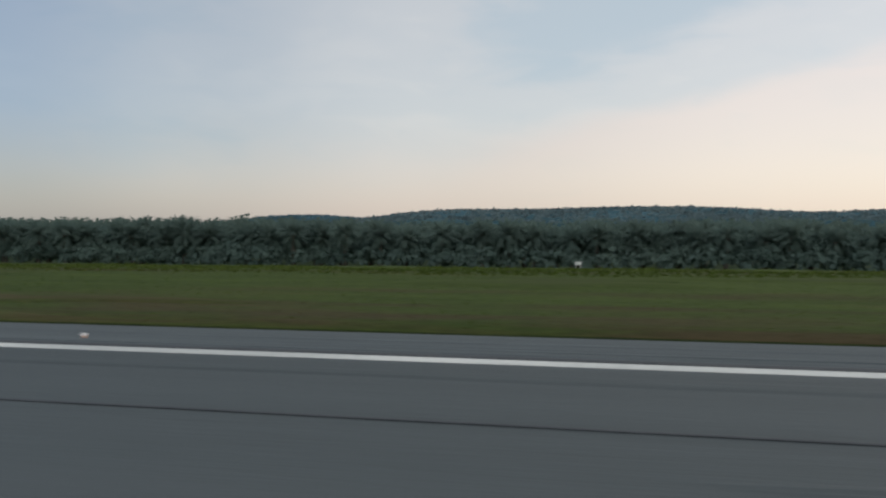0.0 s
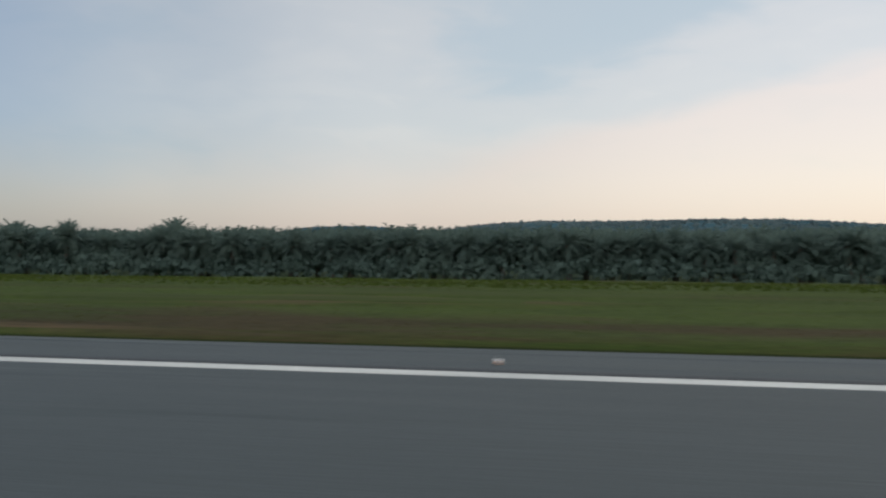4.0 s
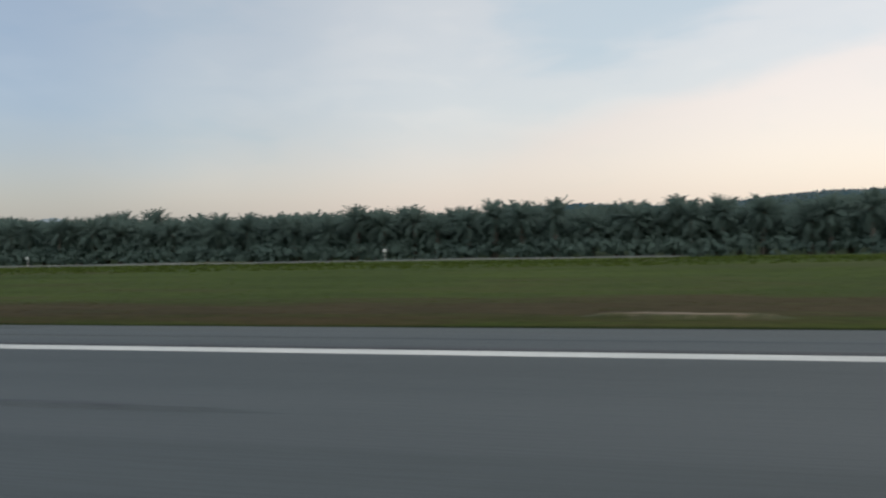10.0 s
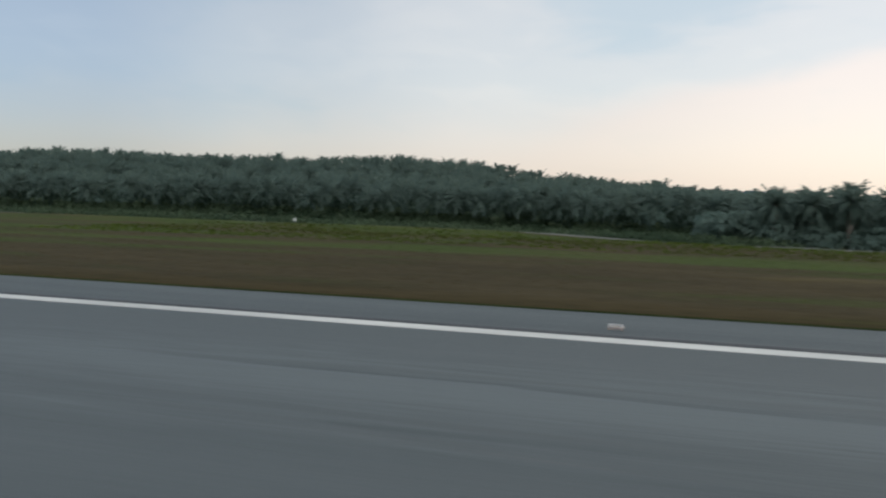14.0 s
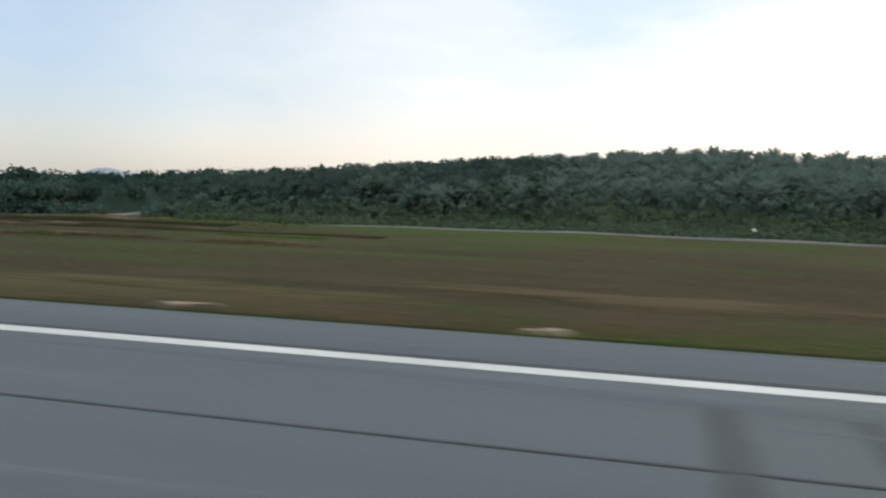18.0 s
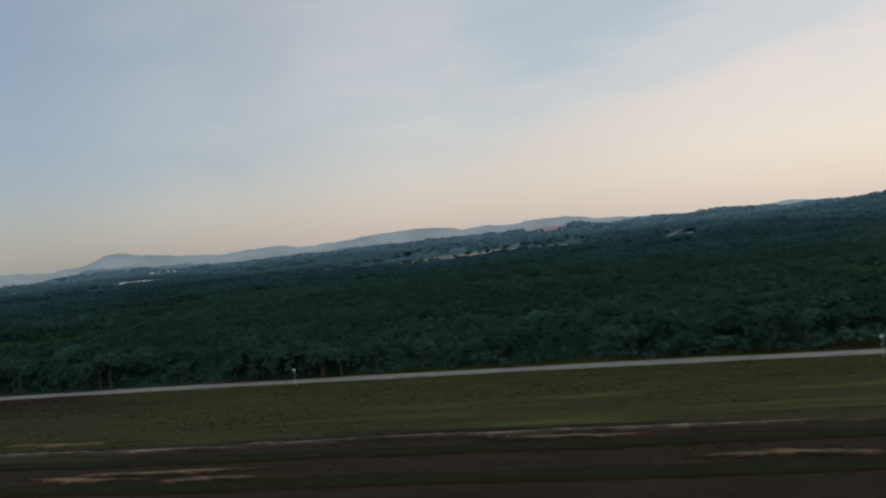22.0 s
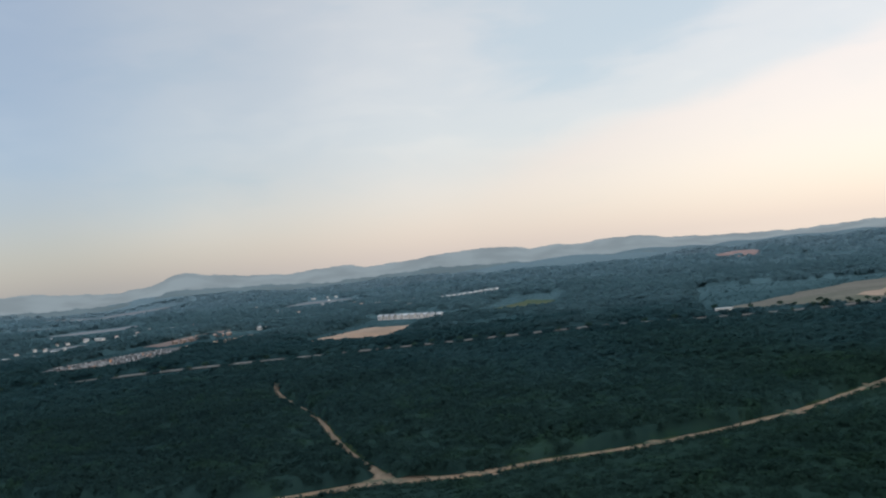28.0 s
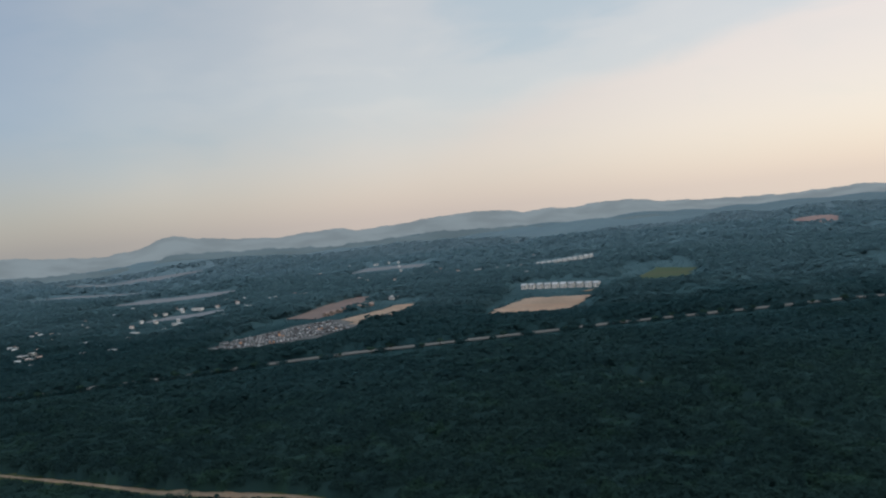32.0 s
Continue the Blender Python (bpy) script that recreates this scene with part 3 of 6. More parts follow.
def ribbon(points, width, lift, step=4.0):
    """Verts and quads of a strip along a line of plan points, draped over the land."""
    pts = np.array(points, float)
    seg = np.hypot(*np.diff(pts, axis=0).T)
    s = np.concatenate([[0], np.cumsum(seg)])
    u = np.linspace(0, s[-1], max(2, int(s[-1] / step)))
    cx, cy = np.interp(u, s, pts[:, 0]), np.interp(u, s, pts[:, 1])
    k = np.ones(5) / 5
    if len(u) > 12:
        px, py = np.pad(cx, 2, mode="edge"), np.pad(cy, 2, mode="edge")
        cx, cy = np.convolve(px, k, "valid"), np.convolve(py, k, "valid")
    tx, ty = np.gradient(cx), np.gradient(cy)
    n = np.hypot(tx, ty) + 1e-9
    nx, ny = -ty / n, tx / n
    w = width if np.ndim(width) == 0 else np.interp(u, s, width)
    jitter = 1 + 0.12 * np.sin(u / 5.3) + 0.08 * np.sin(u / 2.1 + 1)
    w = w * jitter if lift > 0.05 else w + 0 * u
    rows = []
    for off, drop in ((-0.5, 0.4), (-0.5, 0.0), (-0.17, 0.0), (0.17, 0.0), (0.5, 0.0), (0.5, 0.4)):
        # unpaved edges wander, each side in its own way
        side = 1.0 if step > 2 or abs(off) < 0.4 else 1 + 0.22 * np.sin(u / 2.9 + off * 7) + 0.18 * np.sin(u / 1.1 + off * 13) * np.sin(u / 6.7 + off) + 0.15 * np.sin(u / 11.3 + off * 3)
        X, Y = cx + nx * w * off * side, cy + ny * w * off * side
        rows.append(np.stack([X, Y, height(X, Y) + lift - drop], -1))
    v = np.stack(rows, 1).reshape(-1, 3)
    m = len(u)
    i = np.arange(m - 1)[:, None] * 6 + np.arange(5)[None]
    f = np.stack([i, i + 1, i + 7, i + 6], -1).reshape(-1, 4)
    return v, f


def blotch(cx, cy, rx, ry, lift, rng, turn=0.0, n=26, rings=3, rough=0.28):
    """An uneven flat patch draped over the land."""
    a = np.linspace(0, 2 * np.pi, n, endpoint=False)
    ph = rng.uniform(0, 6.28, 4)
    r = 1 + rough * (np.sin(2 * a + ph[0]) * 0.5 + np.sin(3 * a + ph[1]) * 0.4 + np.sin(5 * a + ph[2]) * 0.3 + np.sin(9 * a + ph[3]) * 0.2)
    v = [[cx, cy, 0]]
    for k in range(1, rings + 1):
        X, Y = np.cos(a) * r * rx * k / rings, np.sin(a) * r * ry * k / rings
        v += list(np.stack([cx + X * math.cos(turn) - Y * math.sin(turn), cy + X * math.sin(turn) + Y * math.cos(turn), 0 * X], -1))
    v = np.array(v, float)
    v[:, 2] = height(v[:, 0], v[:, 1]) + lift
    v[-n:, 2] -= lift + 0.03
    i = np.arange(n)
    tri = np.stack([0 * i, 1 + i, 1 + (i + 1) % n], -1)
    quads = [np.stack([1 + k * n + i, 1 + (k + 1) * n + i, 1 + (k + 1) * n + (i + 1) % n, 1 + k * n + (i + 1) % n], -1) for k in range(rings - 1)]
    return v, [tri] + quads


def on_paving(v, z, n):
    """Lays a patch flat on the paving, its rim let into the surface."""
    v[:, 2] = z
    v[-n:, 2] = -0.004
    return v


def keep_off_paving(v, y):
    """Cuts a patch off at the paved edge, where it runs into the ground."""
    cut = v[:, 1] < y
    v[cut, 1] = y
    v[cut, 2] = height(v[cut, 0], v[cut, 1]) - 0.02


def ring_fade(n=26, rings=3):
    return np.concatenate([[1.0]] + [np.full(n, 1 - k / rings) for k in range(1, rings + 1)])


def polygon_patch(points, lift, step=6.0):
    """A flat field of any outline, draped over the land as a fine grid cut to the outline."""
    pts = np.array(points, float)
    x0, y0 = pts.min(0)
    x1, y1 = pts.max(0)
    bm = bmesh.new()
    ring = [bm.verts.new((*p, 0)) for p in pts]
    bm.faces.new(ring)
    for axis, lo, hi in ((0, x0, x1), (1, y0, y1)):
        for c in np.arange(lo + step, hi, step):
            co, no = [0, 0, 0], [0, 0, 0]
            co[axis], no[axis] = c, 1
            bmesh.ops.bisect_plane(bm, geom=bm.verts[:] + bm.edges[:] + bm.faces[:], plane_co=co, plane_no=no)
    for v in bm.verts:
        v.co.z = z_at(v.co.x, v.co.y) + lift
    return bm


def ragged(points, rng, amp=0.05, cuts=6):
    """The outline with uneven sides."""
    out = []
    n = len(points)
    for i in range(n):
        a, b = np.array(points[i], float), np.array(points[(i + 1) % n], float)
        size = np.hypot(*(b - a))
        for k in range(cuts):
            out.append(tuple(a + (b - a) * k / cuts + rng.normal(0, amp * size / cuts, 2) * (k > 0)))
    return out

# ---------------------------------------------------------------- ground sheet
RUNWAY_END = -640.0


def build_ground():
    xs = np.concatenate([np.linspace(-6500, -1500, 90), np.arange(-1480, -900, 5.0), np.arange(-900, -805, 2.5), np.arange(-805, 260, 5.0), np.linspace(280, 4200, 60)])
    ys = np.concatenate([np.linspace(-1500, -40, 14), [-30, -18.0, -17.5, 0, 17.15, 17.6, 20, 24, 28, 32, 36], np.arange(38, 112, 2.0),
                         np.arange(114, 138, 4.0), np.arange(138, 215, 2.5), np.arange(216, 300, 6.0), np.arange(310, 1200, 16.0), np.arange(1220, 2400, 30.0), np.linspace(2440, 6500, 30)])
    X, Y = np.meshgrid(xs, ys)
    Z = height(X, Y)
    Z[(np.abs(Y) < 17.5) & (X > RUNWAY_END)] = -0.25
    v = np.stack([X, Y, Z], -1).reshape(-1, 3)
    nx, ny = len(xs), len(ys)
    i = (np.arange(ny - 1)[:, None] * nx + np.arange(nx - 1)[None]).ravel()
    f = np.stack([i, i + 1, i + nx + 1, i + nx], -1)
    me = mesh_np("ground", v, f, GRASS, smooth=True)
    me.materials.append(FLOOR)
    cy, cx = Y[:-1, :-1].ravel() + 1, X[:-1, :-1].ravel()
    edge = np.where(cx > -560, 78, np.interp(-cx, [560, 930, 985, 1015, 1060, 1130, 1300], [104, 105, 119, 126, 133, 138, 150]))
    for m in (SHADED_GROWTH, FERN):
        me.materials.append(m)
    kind = np.where(cy > edge, 1, 0)
    kind = np.where((kind == 1) & (cx > -596), 3, kind)
    kind = np.where(cy > 260, 2, kind)
    me.polygons.foreach_set("material_index", kind.astype(np.int32))
    tagged(put("ground", me), "wide mown grass strip running into dark wooded land", "ground", kind="structure")


build_ground()


# ---------------------------------------------------------------- runway
def flat_box(x0, x1, y0, y1, z0, z1):
    bm = bmesh.new()
    box(bm, ((x0 + x1) / 2, (y0 + y1) / 2, (z0 + z1) / 2), (x1 - x0, y1 - y0, z1 - z0))
    return bm


LINE_Y, EDGE_Y = 13.71, 17.18
runway = part("runway", flat_box(RUNWAY_END, 300, -14.4, 14.4, -0.2, 0.0), ASPHALT)
tagged(runway, "grey asphalt runway with worn lanes and rubber marks", "runway", kind="structure")
part("shoulder", flat_box(RUNWAY_END, 300, 14.4, EDGE_Y, -0.2, -0.004), SHOULDER, runway, "paler grey paved shoulder")
part("shoulder", flat_box(RUNWAY_END, 300, -EDGE_Y, -14.4, -0.2, -0.004), SHOULDER, runway, "paler grey paved shoulder")
for sign in (1, -1):
    part("edge_line", flat_box(RUNWAY_END + 20, 290, sign * LINE_Y - 0.24, sign * LINE_Y + 0.24, 0.0, 0.006), PAINT, runway, "white painted edge line")
part("joint", flat_box(RUNWAY_END, 300, 14.06, 14.30, 0.0, 0.005), SEALANT, runway, "dark sealed joint beside the edge line")
for x0, x1, y in ((-24, 300, 9.22), (-80, -24, 7.0), (RUNWAY_END, -505, 9.3), (-300, 300, -4.4), (-300, 300, -9.2)):
    part("joint", flat_box(x0, x1, y - 0.034, y + 0.034, 0.0, 0.016), SEALANT, runway, "dark sealed paving joint")


def ragged_strip(x0, x1, y0, y1, z, rng, cell=0.5, fray=0.4):
    """A flat strip with frayed ends along x."""
    ys = np.linspace(y0, y1, max(6, int(abs(y1 - y0) / cell) + 1))
    n = len(ys)
    rows, fades = [], []
    for u, k in ((-0.5, 0.0), (-0.38, 0.75), (0.0, 1.0), (0.38, 0.75), (0.5, 0.0)):
        e = np.full(n, k)
        e[[0, -1]] = 0
        rows.append(np.stack([(x0 + x1) / 2 + u * (x1 - x0) + rng.uniform(-fray, fray, n), ys, np.where(e > 0, z, -0.004)], -1))
        fades.append(e)
    i = np.arange(n - 1)
    f = np.concatenate([np.stack([k * n + i, (k + 1) * n + i, (k + 1) * n + i + 1, k * n + i + 1], -1) for k in range(4)])
    return np.concatenate(rows), f, np.concatenate(fades)


rng = np.random.default_rng(5)
# darker and paler bands laid across the runway, and repair panels
for x0, x1, y0, y1, material, label in (
        (-174.5, -172.6, 3.0, 13.3, PATCH, "dark asphalt trench repair across the runway"), (-385.3, -383.4, 3.0, 13.2, PATCH, "dark asphalt trench repair across the runway"),
        (-544.1, -543.5, 3.0, 13.2, PATCH, "dark sealed edge of a trench across the runway"), (-542.2, -541.7, 3.0, 13.2, PATCH, "dark sealed edge of a trench across the runway"), (-368.6, -366.6, 3.0, 12.0, PALE, "pale worn asphalt panel"),
        (-300, -286, 5.0, 9.0, PALE, "pale worn asphalt panel"), (-360, -322, 3.0, 8.2, PALE, "pale worn asphalt panel"), (-24.14, -23.92, 3.0, 9.2, SEALANT, "dark sealed paving joint")):
    v, f, e = ragged_strip(x0, x1, y0, y1, 0.012, rng, fray=0.04 if x1 - x0 < 3 else 0.3)
    put("paving_patch", mesh_np("paving_patch", v, f, material, fade=e * (0.55 if material == PALE else 1.0)), runway, label=label)
# long paler lanes of worn asphalt
for k, (x, y, rx, ry) in enumerate(((-345, 8.6, 34, 2.6), (-398, 9.4, 40, 2.2), (-452, 8.4, 36, 2.8), (-300, 7.6, 26, 2.0), (-500, 8.2, 30, 2.4))):
    v, f = blotch(x, y, rx, ry, 0.0, rng, n=30, rings=5, rough=0.3)
    on_paving(v, (0.004, 0.008)[k in (1, 3, 4)], 30)
    put("worn_streak", mesh_np("worn_streak", v, f, PALE, fade=ring_fade(30, 5) * 0.9), runway)
# rubber smears and oil stains
for k, (x, y, rx, ry) in enumerate(((-173.3, 7.9, 0.9, 0.22), (-183.9, 9.0, 0.35, 1.6), (-184.4, 9.6, 0.35, 2.2), (-11.5, 10.0, 1.0, 0.12), (-334.3, 8.0, 1.0, 0.18), (-333.0, 7.5, 1.1, 0.15),
                     (-152.6, 9.0, 1.4, 0.12), (-231.2, 7.4, 0.3, 0.25), (-274.0, 9.0, 2.2, 0.10), (-282.0, 8.5, 1.4, 0.12),
                     (-118.5, 14.0, 0.7, 0.12), (-37.0, 14.9, 3.0, 0.16), (-44.0, 14.6, 2.5, 0.14), (-142.0, 14.8, 2.2, 0.1))):
    v, f = blotch(x, y, rx * 1.5, ry * 1.5, 0.008, rng, n=18, rings=3, rough=0.5)
    on_paving(v, 0.043 + 0.0005 * k, 18)
    put("rubber_mark", mesh_np("rubber_mark", v, f, RUBBER, fade=ring_fade(18)), runway, label="dark rubber smear")
for k in range(44):
    x, y = rng.uniform(-570, 20), rng.uniform(5.5, 13)
    v, f = blotch(x, y, rng.uniform(4, 12), rng.uniform(0.3, 0.7), 0.01, rng, n=20, rings=3, rough=0.5)
    on_paving(v, 0.019 + 0.0005 * k, 20)
    put("worn_streak", mesh_np("worn_streak", v, f, PATCH if k % 3 == 0 and x > -300 else PALE, fade=ring_fade(20) * 0.42), runway)


PINKISH = surface("pinkish_lamp_paint", (0.62, 0.48, 0.42), (0.78, 0.64, 0.57), 0.5, 8.0, 0.7)


def edge_light(place):
    ob = thing("runway_edge_light", "low pinkish runway edge light on an orange stem", "runway light", "runway edge lights", place)
    bm = bmesh.new()
    bmesh.ops.create_cone(bm, cap_ends=True, segments=14, radius1=0.085, radius2=0.075, depth=0.02, matrix=pose(0, 0, 0.015))
    part("base_plate", bm, DARK, ob, "dark base plate")
    bm = bmesh.new()
    rod(bm, (0, 0, 0.02), (0, 0, 0.1), 0.035, 0.03)
    part("stem", bm, ORANGE, ob, "orange stem")
    bm = bmesh.new()
    bmesh.ops.create_cone(bm, cap_ends=True, segments=12, radius1=0.075, radius2=0.06, depth=0.05, matrix=pose(0, 0, 0.12))
    body = part("lamp_body", bm, PINKISH, ob, "pinkish lamp body")
    bm = bmesh.new()
    bmesh.ops.create_uvsphere(bm, u_segments=12, v_segments=6, radius=0.06, matrix=pose(0, 0, 0.15))
    part("lens", bm, WHITE, body, "pale glass lens")
    return ob


first_light = edge_light((-122.4, 14.85, -0.004))
first_light.scale = (0.8, 0.8, 0.8)
for k in range(-4, 16):
    if k:
        copy_thing(first_light, pose(-122.4 - 27.85 * k, 14.85, -0.004) @ Matrix.Scale(0.8, 4))

# bare soil along the paved edge
SOIL = [(-221, -216, 19.7, 0.35), (-213, -211, 19.2, 0.3), (-206, -204.2, 18.7, 0.25), (-234, -231, 19.0, 0.45), (-383.5, -377.8, 18.8, 0.3), (-373, -370, 18.7, 0.3),
        (-368.5, -365, 18.3, 0.4), (-364.3, -360.2, 18.2, 0.55), (-339.2, -338, 18.5, 0.35), (-337.3, -334, 19.0, 0.35), (-331.8, -329.8, 18.9, 0.25), (-471.2, -462.5, 18.9, 0.55),
        (-458, -450, 18.6, 0.4), (-315, -311, 19.5, 0.35), (-556.8, -555.3, 17.8, 0.15), (-547.5, -546.6, 17.5, 0.14), (-267, -264, 19.0, 0.2), (-520, -514, 17.9, 0.2), (-498, -494, 18, 0.2), (-392, -386, 18.5, 0.3)]
for k, (a, b, y, r) in enumerate(SOIL):
    v, f = blotch((a + b) / 2, y, (b - a) / 2 * 1.4, r * (1.9 if a > -355 else 2.6), 0.092 + 0.0008 * k, rng, rough=0.6)
    keep_off_paving(v, EDGE_Y + 0.06)
    tagged(put("bare_soil", mesh_np("bare_soil", v, f, EARTH, fade=ring_fade())), "worn patch of pale bare soil in grass", "soil patch", kind="structure")


# ---------------------------------------------------------------- roads, tracks, water, fields
def road(name, points, width, lift, material, label, category="road", step=4.0):
    v, f = ribbon(points, width, lift, step)
    return tagged(put(name, mesh_np(name, v, f, material, fade=np.tile((0.0, 0.0, 1.0, 1.0, 0.0, 0.0), len(v) // 6))), label, category, kind="structure")


ROAD = [(-262, 71), (-300, 66), (-340, 65), (-395, 65), (-440, 66), (-480, 65), (-530, 62.5), (-560, 63.5), (-580, 67), (-596, 73), (-609, 80), (-622, 87), (-640, 92.5), (-700, 98), (-760, 101), (-830, 102),
        (-900, 102.5), (-930, 105), (-955, 110), (-985, 119), (-1015, 126), (-1060, 133), (-1130, 138)]
road("perimeter_road", ROAD, 2.4, 0.14, ROADTOP, "pale grey perimeter road beside the wood")
SIDE = [(-617.5, 84.6), (-617.6, 87), (-617.5, 91), (-617.5, 95), (-617.4, 101), (-617.4, 109), (-616.8, 113), (-615.8, 116), (-613.3, 119.6), (-607, 126)]
road("side_road", SIDE, [9.0, 5.2, 4.2, 3.8, 3.5, 3.4, 3.0, 2.6, 2.4, 2.2], 0.12, SIDETOP, "worn grey side road climbing into the wood", step=1.5)
road("side_road", [(-948, 108), (-944, 100), (-925, 92), (-890, 84)], 3.0, 0.09, ROADTOP, "pale grey service road at the runway end")
TRACK = [(-790, 352), (-815, 325), (-848, 285), (-871, 255), (-894, 227), (-915, 210), (-934, 197), (-954, 188), (-971, 177), (-989, 175), (-1004, 167), (-1016, 162),
         (-1048, 160), (-1085, 164), (-1110, 171), (-1135, 181), (-1165, 191), (-1183, 193), (-1205, 197), (-1231, 205), (-1290, 222)]
road("earth_track", TRACK, [2.0, 2.1, 2.1, 2.0, 2.0, 1.7, 1.8, 1.7, 3.2, 6.4, 2.0, 1.2, 0.9, 1.1, 1.8, 2.0, 2.2, 4.0, 2.2, 1.6, 1.4], 0.2, TRACKSOIL, "bare earth track through dark woodland", "track", 1.3)
BRANCH = [(-989, 176), (-1000, 192), (-1010, 205), (-1018, 217), (-1034, 244), (-1051, 268), (-1072, 293), (-1086, 315), (-1095, 337)]
road("earth_track", BRANCH, [3.6, 1.1, 1.2, 1.8, 1.5, 1.0, 1.9, 2.4, 3.0], 0.24, TRACKSOIL, "narrow bare earth track branching into woodland", "track")
road("earth_track", [(-1183, 194), (-1177, 202), (-1170, 208)], [3, 4, 2], 0.24, TRACKSOIL, "short bare earth spur", "track")
road("earth_track", [(-1040, 130.5), (-1017, 130.5), (-1004, 131.6), (-993, 133.2)], 1.2, 0.24, TRACKSOIL, "narrow bare earth track behind the perimeter road", "track")
HIGHWAY = [(-1500, 272), (-1371, 331), (-1309, 356), (-1253, 385), (-1215, 398), (-1170, 406), (-1121, 425), (-1086, 446), (-1047, 453), (-1000, 457), (-941, 470), (-800, 478), (-640, 490)]
HIGHWAYTOP = surface("highway_asphalt", (0.070, 0.080, 0.084), (0.105, 0.116, 0.118), 0.9, 4.0, 0.2, 0.2)
road("highway", HIGHWAY, 5.6, 0.7, HIGHWAYTOP, "pale grey dual carriageway behind a row of trees", step=8.0)
LINK = [(-1106, 598), (-1096, 608), (-1086, 622), (-1076, 640)]
road("earth_track", LINK, 3.4, 0.6, TRACKSOIL, "pale earth track between houses and fields", "track")
_pts = [(-852.5 + (x + 852.5) * 1.14, 175 + (y - 175) * 1.14) for x, y in LAKE]
bm = bmesh.new()
bm.faces.new([bm.verts.new((x, y, LAKE_Z)) for x, y in _pts])
bmesh.ops.triangulate(bm, faces=bm.faces[:])
tagged(part("lake", bm, WATER), "still grey pond mirroring the evening sky", "pond", kind="structure")


def field(name, outline, material, label, category, lift=0.3, step=9.0, amp=0.25):
    bm = polygon_patch(ragged(outline, rng, amp, 5), lift, step)
    return tagged(part(name, bm, material), label, category, kind="structure")


TRAMPLED = surface("trampled_soil", (0.048, 0.039, 0.024), (0.106, 0.079, 0.052), 0.95, 3.0, 0.3, 0.3, (0.042, 0.044, 0.017), over=on_verge, spec=0.03)
DITCH = surface("drain_grass", (0.014, 0.021, 0.009), (0.028, 0.036, 0.014), 0.95, 3.0, 0.3, 0, spec=0.0)
MARSHGRASS = surface("marsh_grass", (0.009, 0.021, 0.009), (0.015, 0.033, 0.013), 0.95, 0.9, 0.08, 0.3, (0.012, 0.028, 0.013), spec=0.0)
PASTURE = surface("rough_pasture", (0.046, 0.074, 0.052), (0.064, 0.090, 0.060), 0.95, 0.7, 0.03, 0.2, (0.064, 0.080, 0.058), spec=0.0)
STUBBLE = surface("dry_field", (0.092, 0.099, 0.094), (0.148, 0.148, 0.136), 0.95, 0.5, 0.03, 0.2, (0.071, 0.091, 0.071), spec=0.0, stretch=(0.45, 1, 1))
REDCUT = surface("red_cutting", (0.150, 0.112, 0.112), (0.200, 0.150, 0.148), 0.95, 0.6, 0.03, 0.3)
SANDFIELD = [(-1166, 508), (-1156, 560), (-1147, 588), (-1122, 583), (-1099, 576), (-1106, 545), (-1112, 515), (-1135, 507)]
GREENFIELD = [(-1078, 634), (-1064, 690), (-1051, 752), (-1016, 722), (-1028, 660), (-1043, 612)]
LOT = [(-1325, 428), (-1309, 420), (-1290, 438), (-1257, 456), (-1240, 490), (-1266, 524), (-1294, 512), (-1321, 468)]
BARE = [(-1264, 520), (-1244, 494), (-1231, 506), (-1228, 560), (-1226, 600), (-1243, 592), (-1247, 560)]
BRICKRED = [(-1317, 552), (-1313, 605), (-1307, 690), (-1282, 680), (-1268, 585), (-1286, 534)]
DRYFIELD = [(-903, 518), (-880, 530), (-849, 550), (-803, 604), (-774, 632), (-735, 606), (-748, 530), (-790, 494), (-814, 482), (-859, 490), (-887, 508)]
REDHILL = [(-862, 1140), (-845, 1190), (-815, 1170), (-800, 1100), (-830, 1085)]
CLEAR_R = [(-684, 528), (-676, 545), (-666, 542), (-663, 522), (-676, 514)]
CLEAR_L = [(-676, 580), (-673, 604), (-664, 600), (-667, 574)]
LANE = [(-700, 474), (-693, 506), (-685, 560), (-678, 605), (-664, 700), (-655, 790)]
field("sand_field", SANDFIELD, SAND, "cleared pale sandy building plot", "cleared plot", 0.4)
field("green_field", GREENFIELD, PASTURE, "rough green pasture among trees", "field", 0.4)
field("parking_lot", LOT, LOT_TOP, "dark paved lot full of parked cars", "parking lot", 0.3)
SANDSTRIP = [(-1302, 694), (-1269, 716), (-1227, 716), (-1222, 690), (-1262, 694), (-1284, 684)]
field("bare_plot", SANDSTRIP, SAND, "pale strip of bare ground by new houses", "cleared plot", 0.4)
PALESTRIP = [(-812, 498), (-770, 520), (-742, 556), (-746, 580), (-790, 545), (-820, 512)]
field("bare_plot", PALESTRIP, SAND, "bright bare strip across the dry field", "cleared plot", 0.65)
field("bare_plot", BARE, SAND, "bare sandy plot beside the parking lot", "cleared plot", 0.4)
field("red_plot", BRICKRED, REDSOIL, "reddish cleared earth with new houses", "cleared plot", 0.4)
field("dry_field", DRYFIELD, STUBBLE, "wide pale dry field beyond the woodland", "field", 0.5)
field("red_hillside", REDHILL, REDCUT, "red bare cutting on a wooded hillside", "cleared plot", 1.0)
field("sand_field", CLEAR_R, PALESAND, "small cleared pale plot by the lane", "cleared plot", 0.5)
field("sand_field", CLEAR_L, PALESAND, "small cleared pale plot by the lane", "cleared plot", 0.5)
road("lane", LANE, 2.6, 0.5, HIGHWAYTOP, "grey lane climbing away from the highway", "road", 8.0)
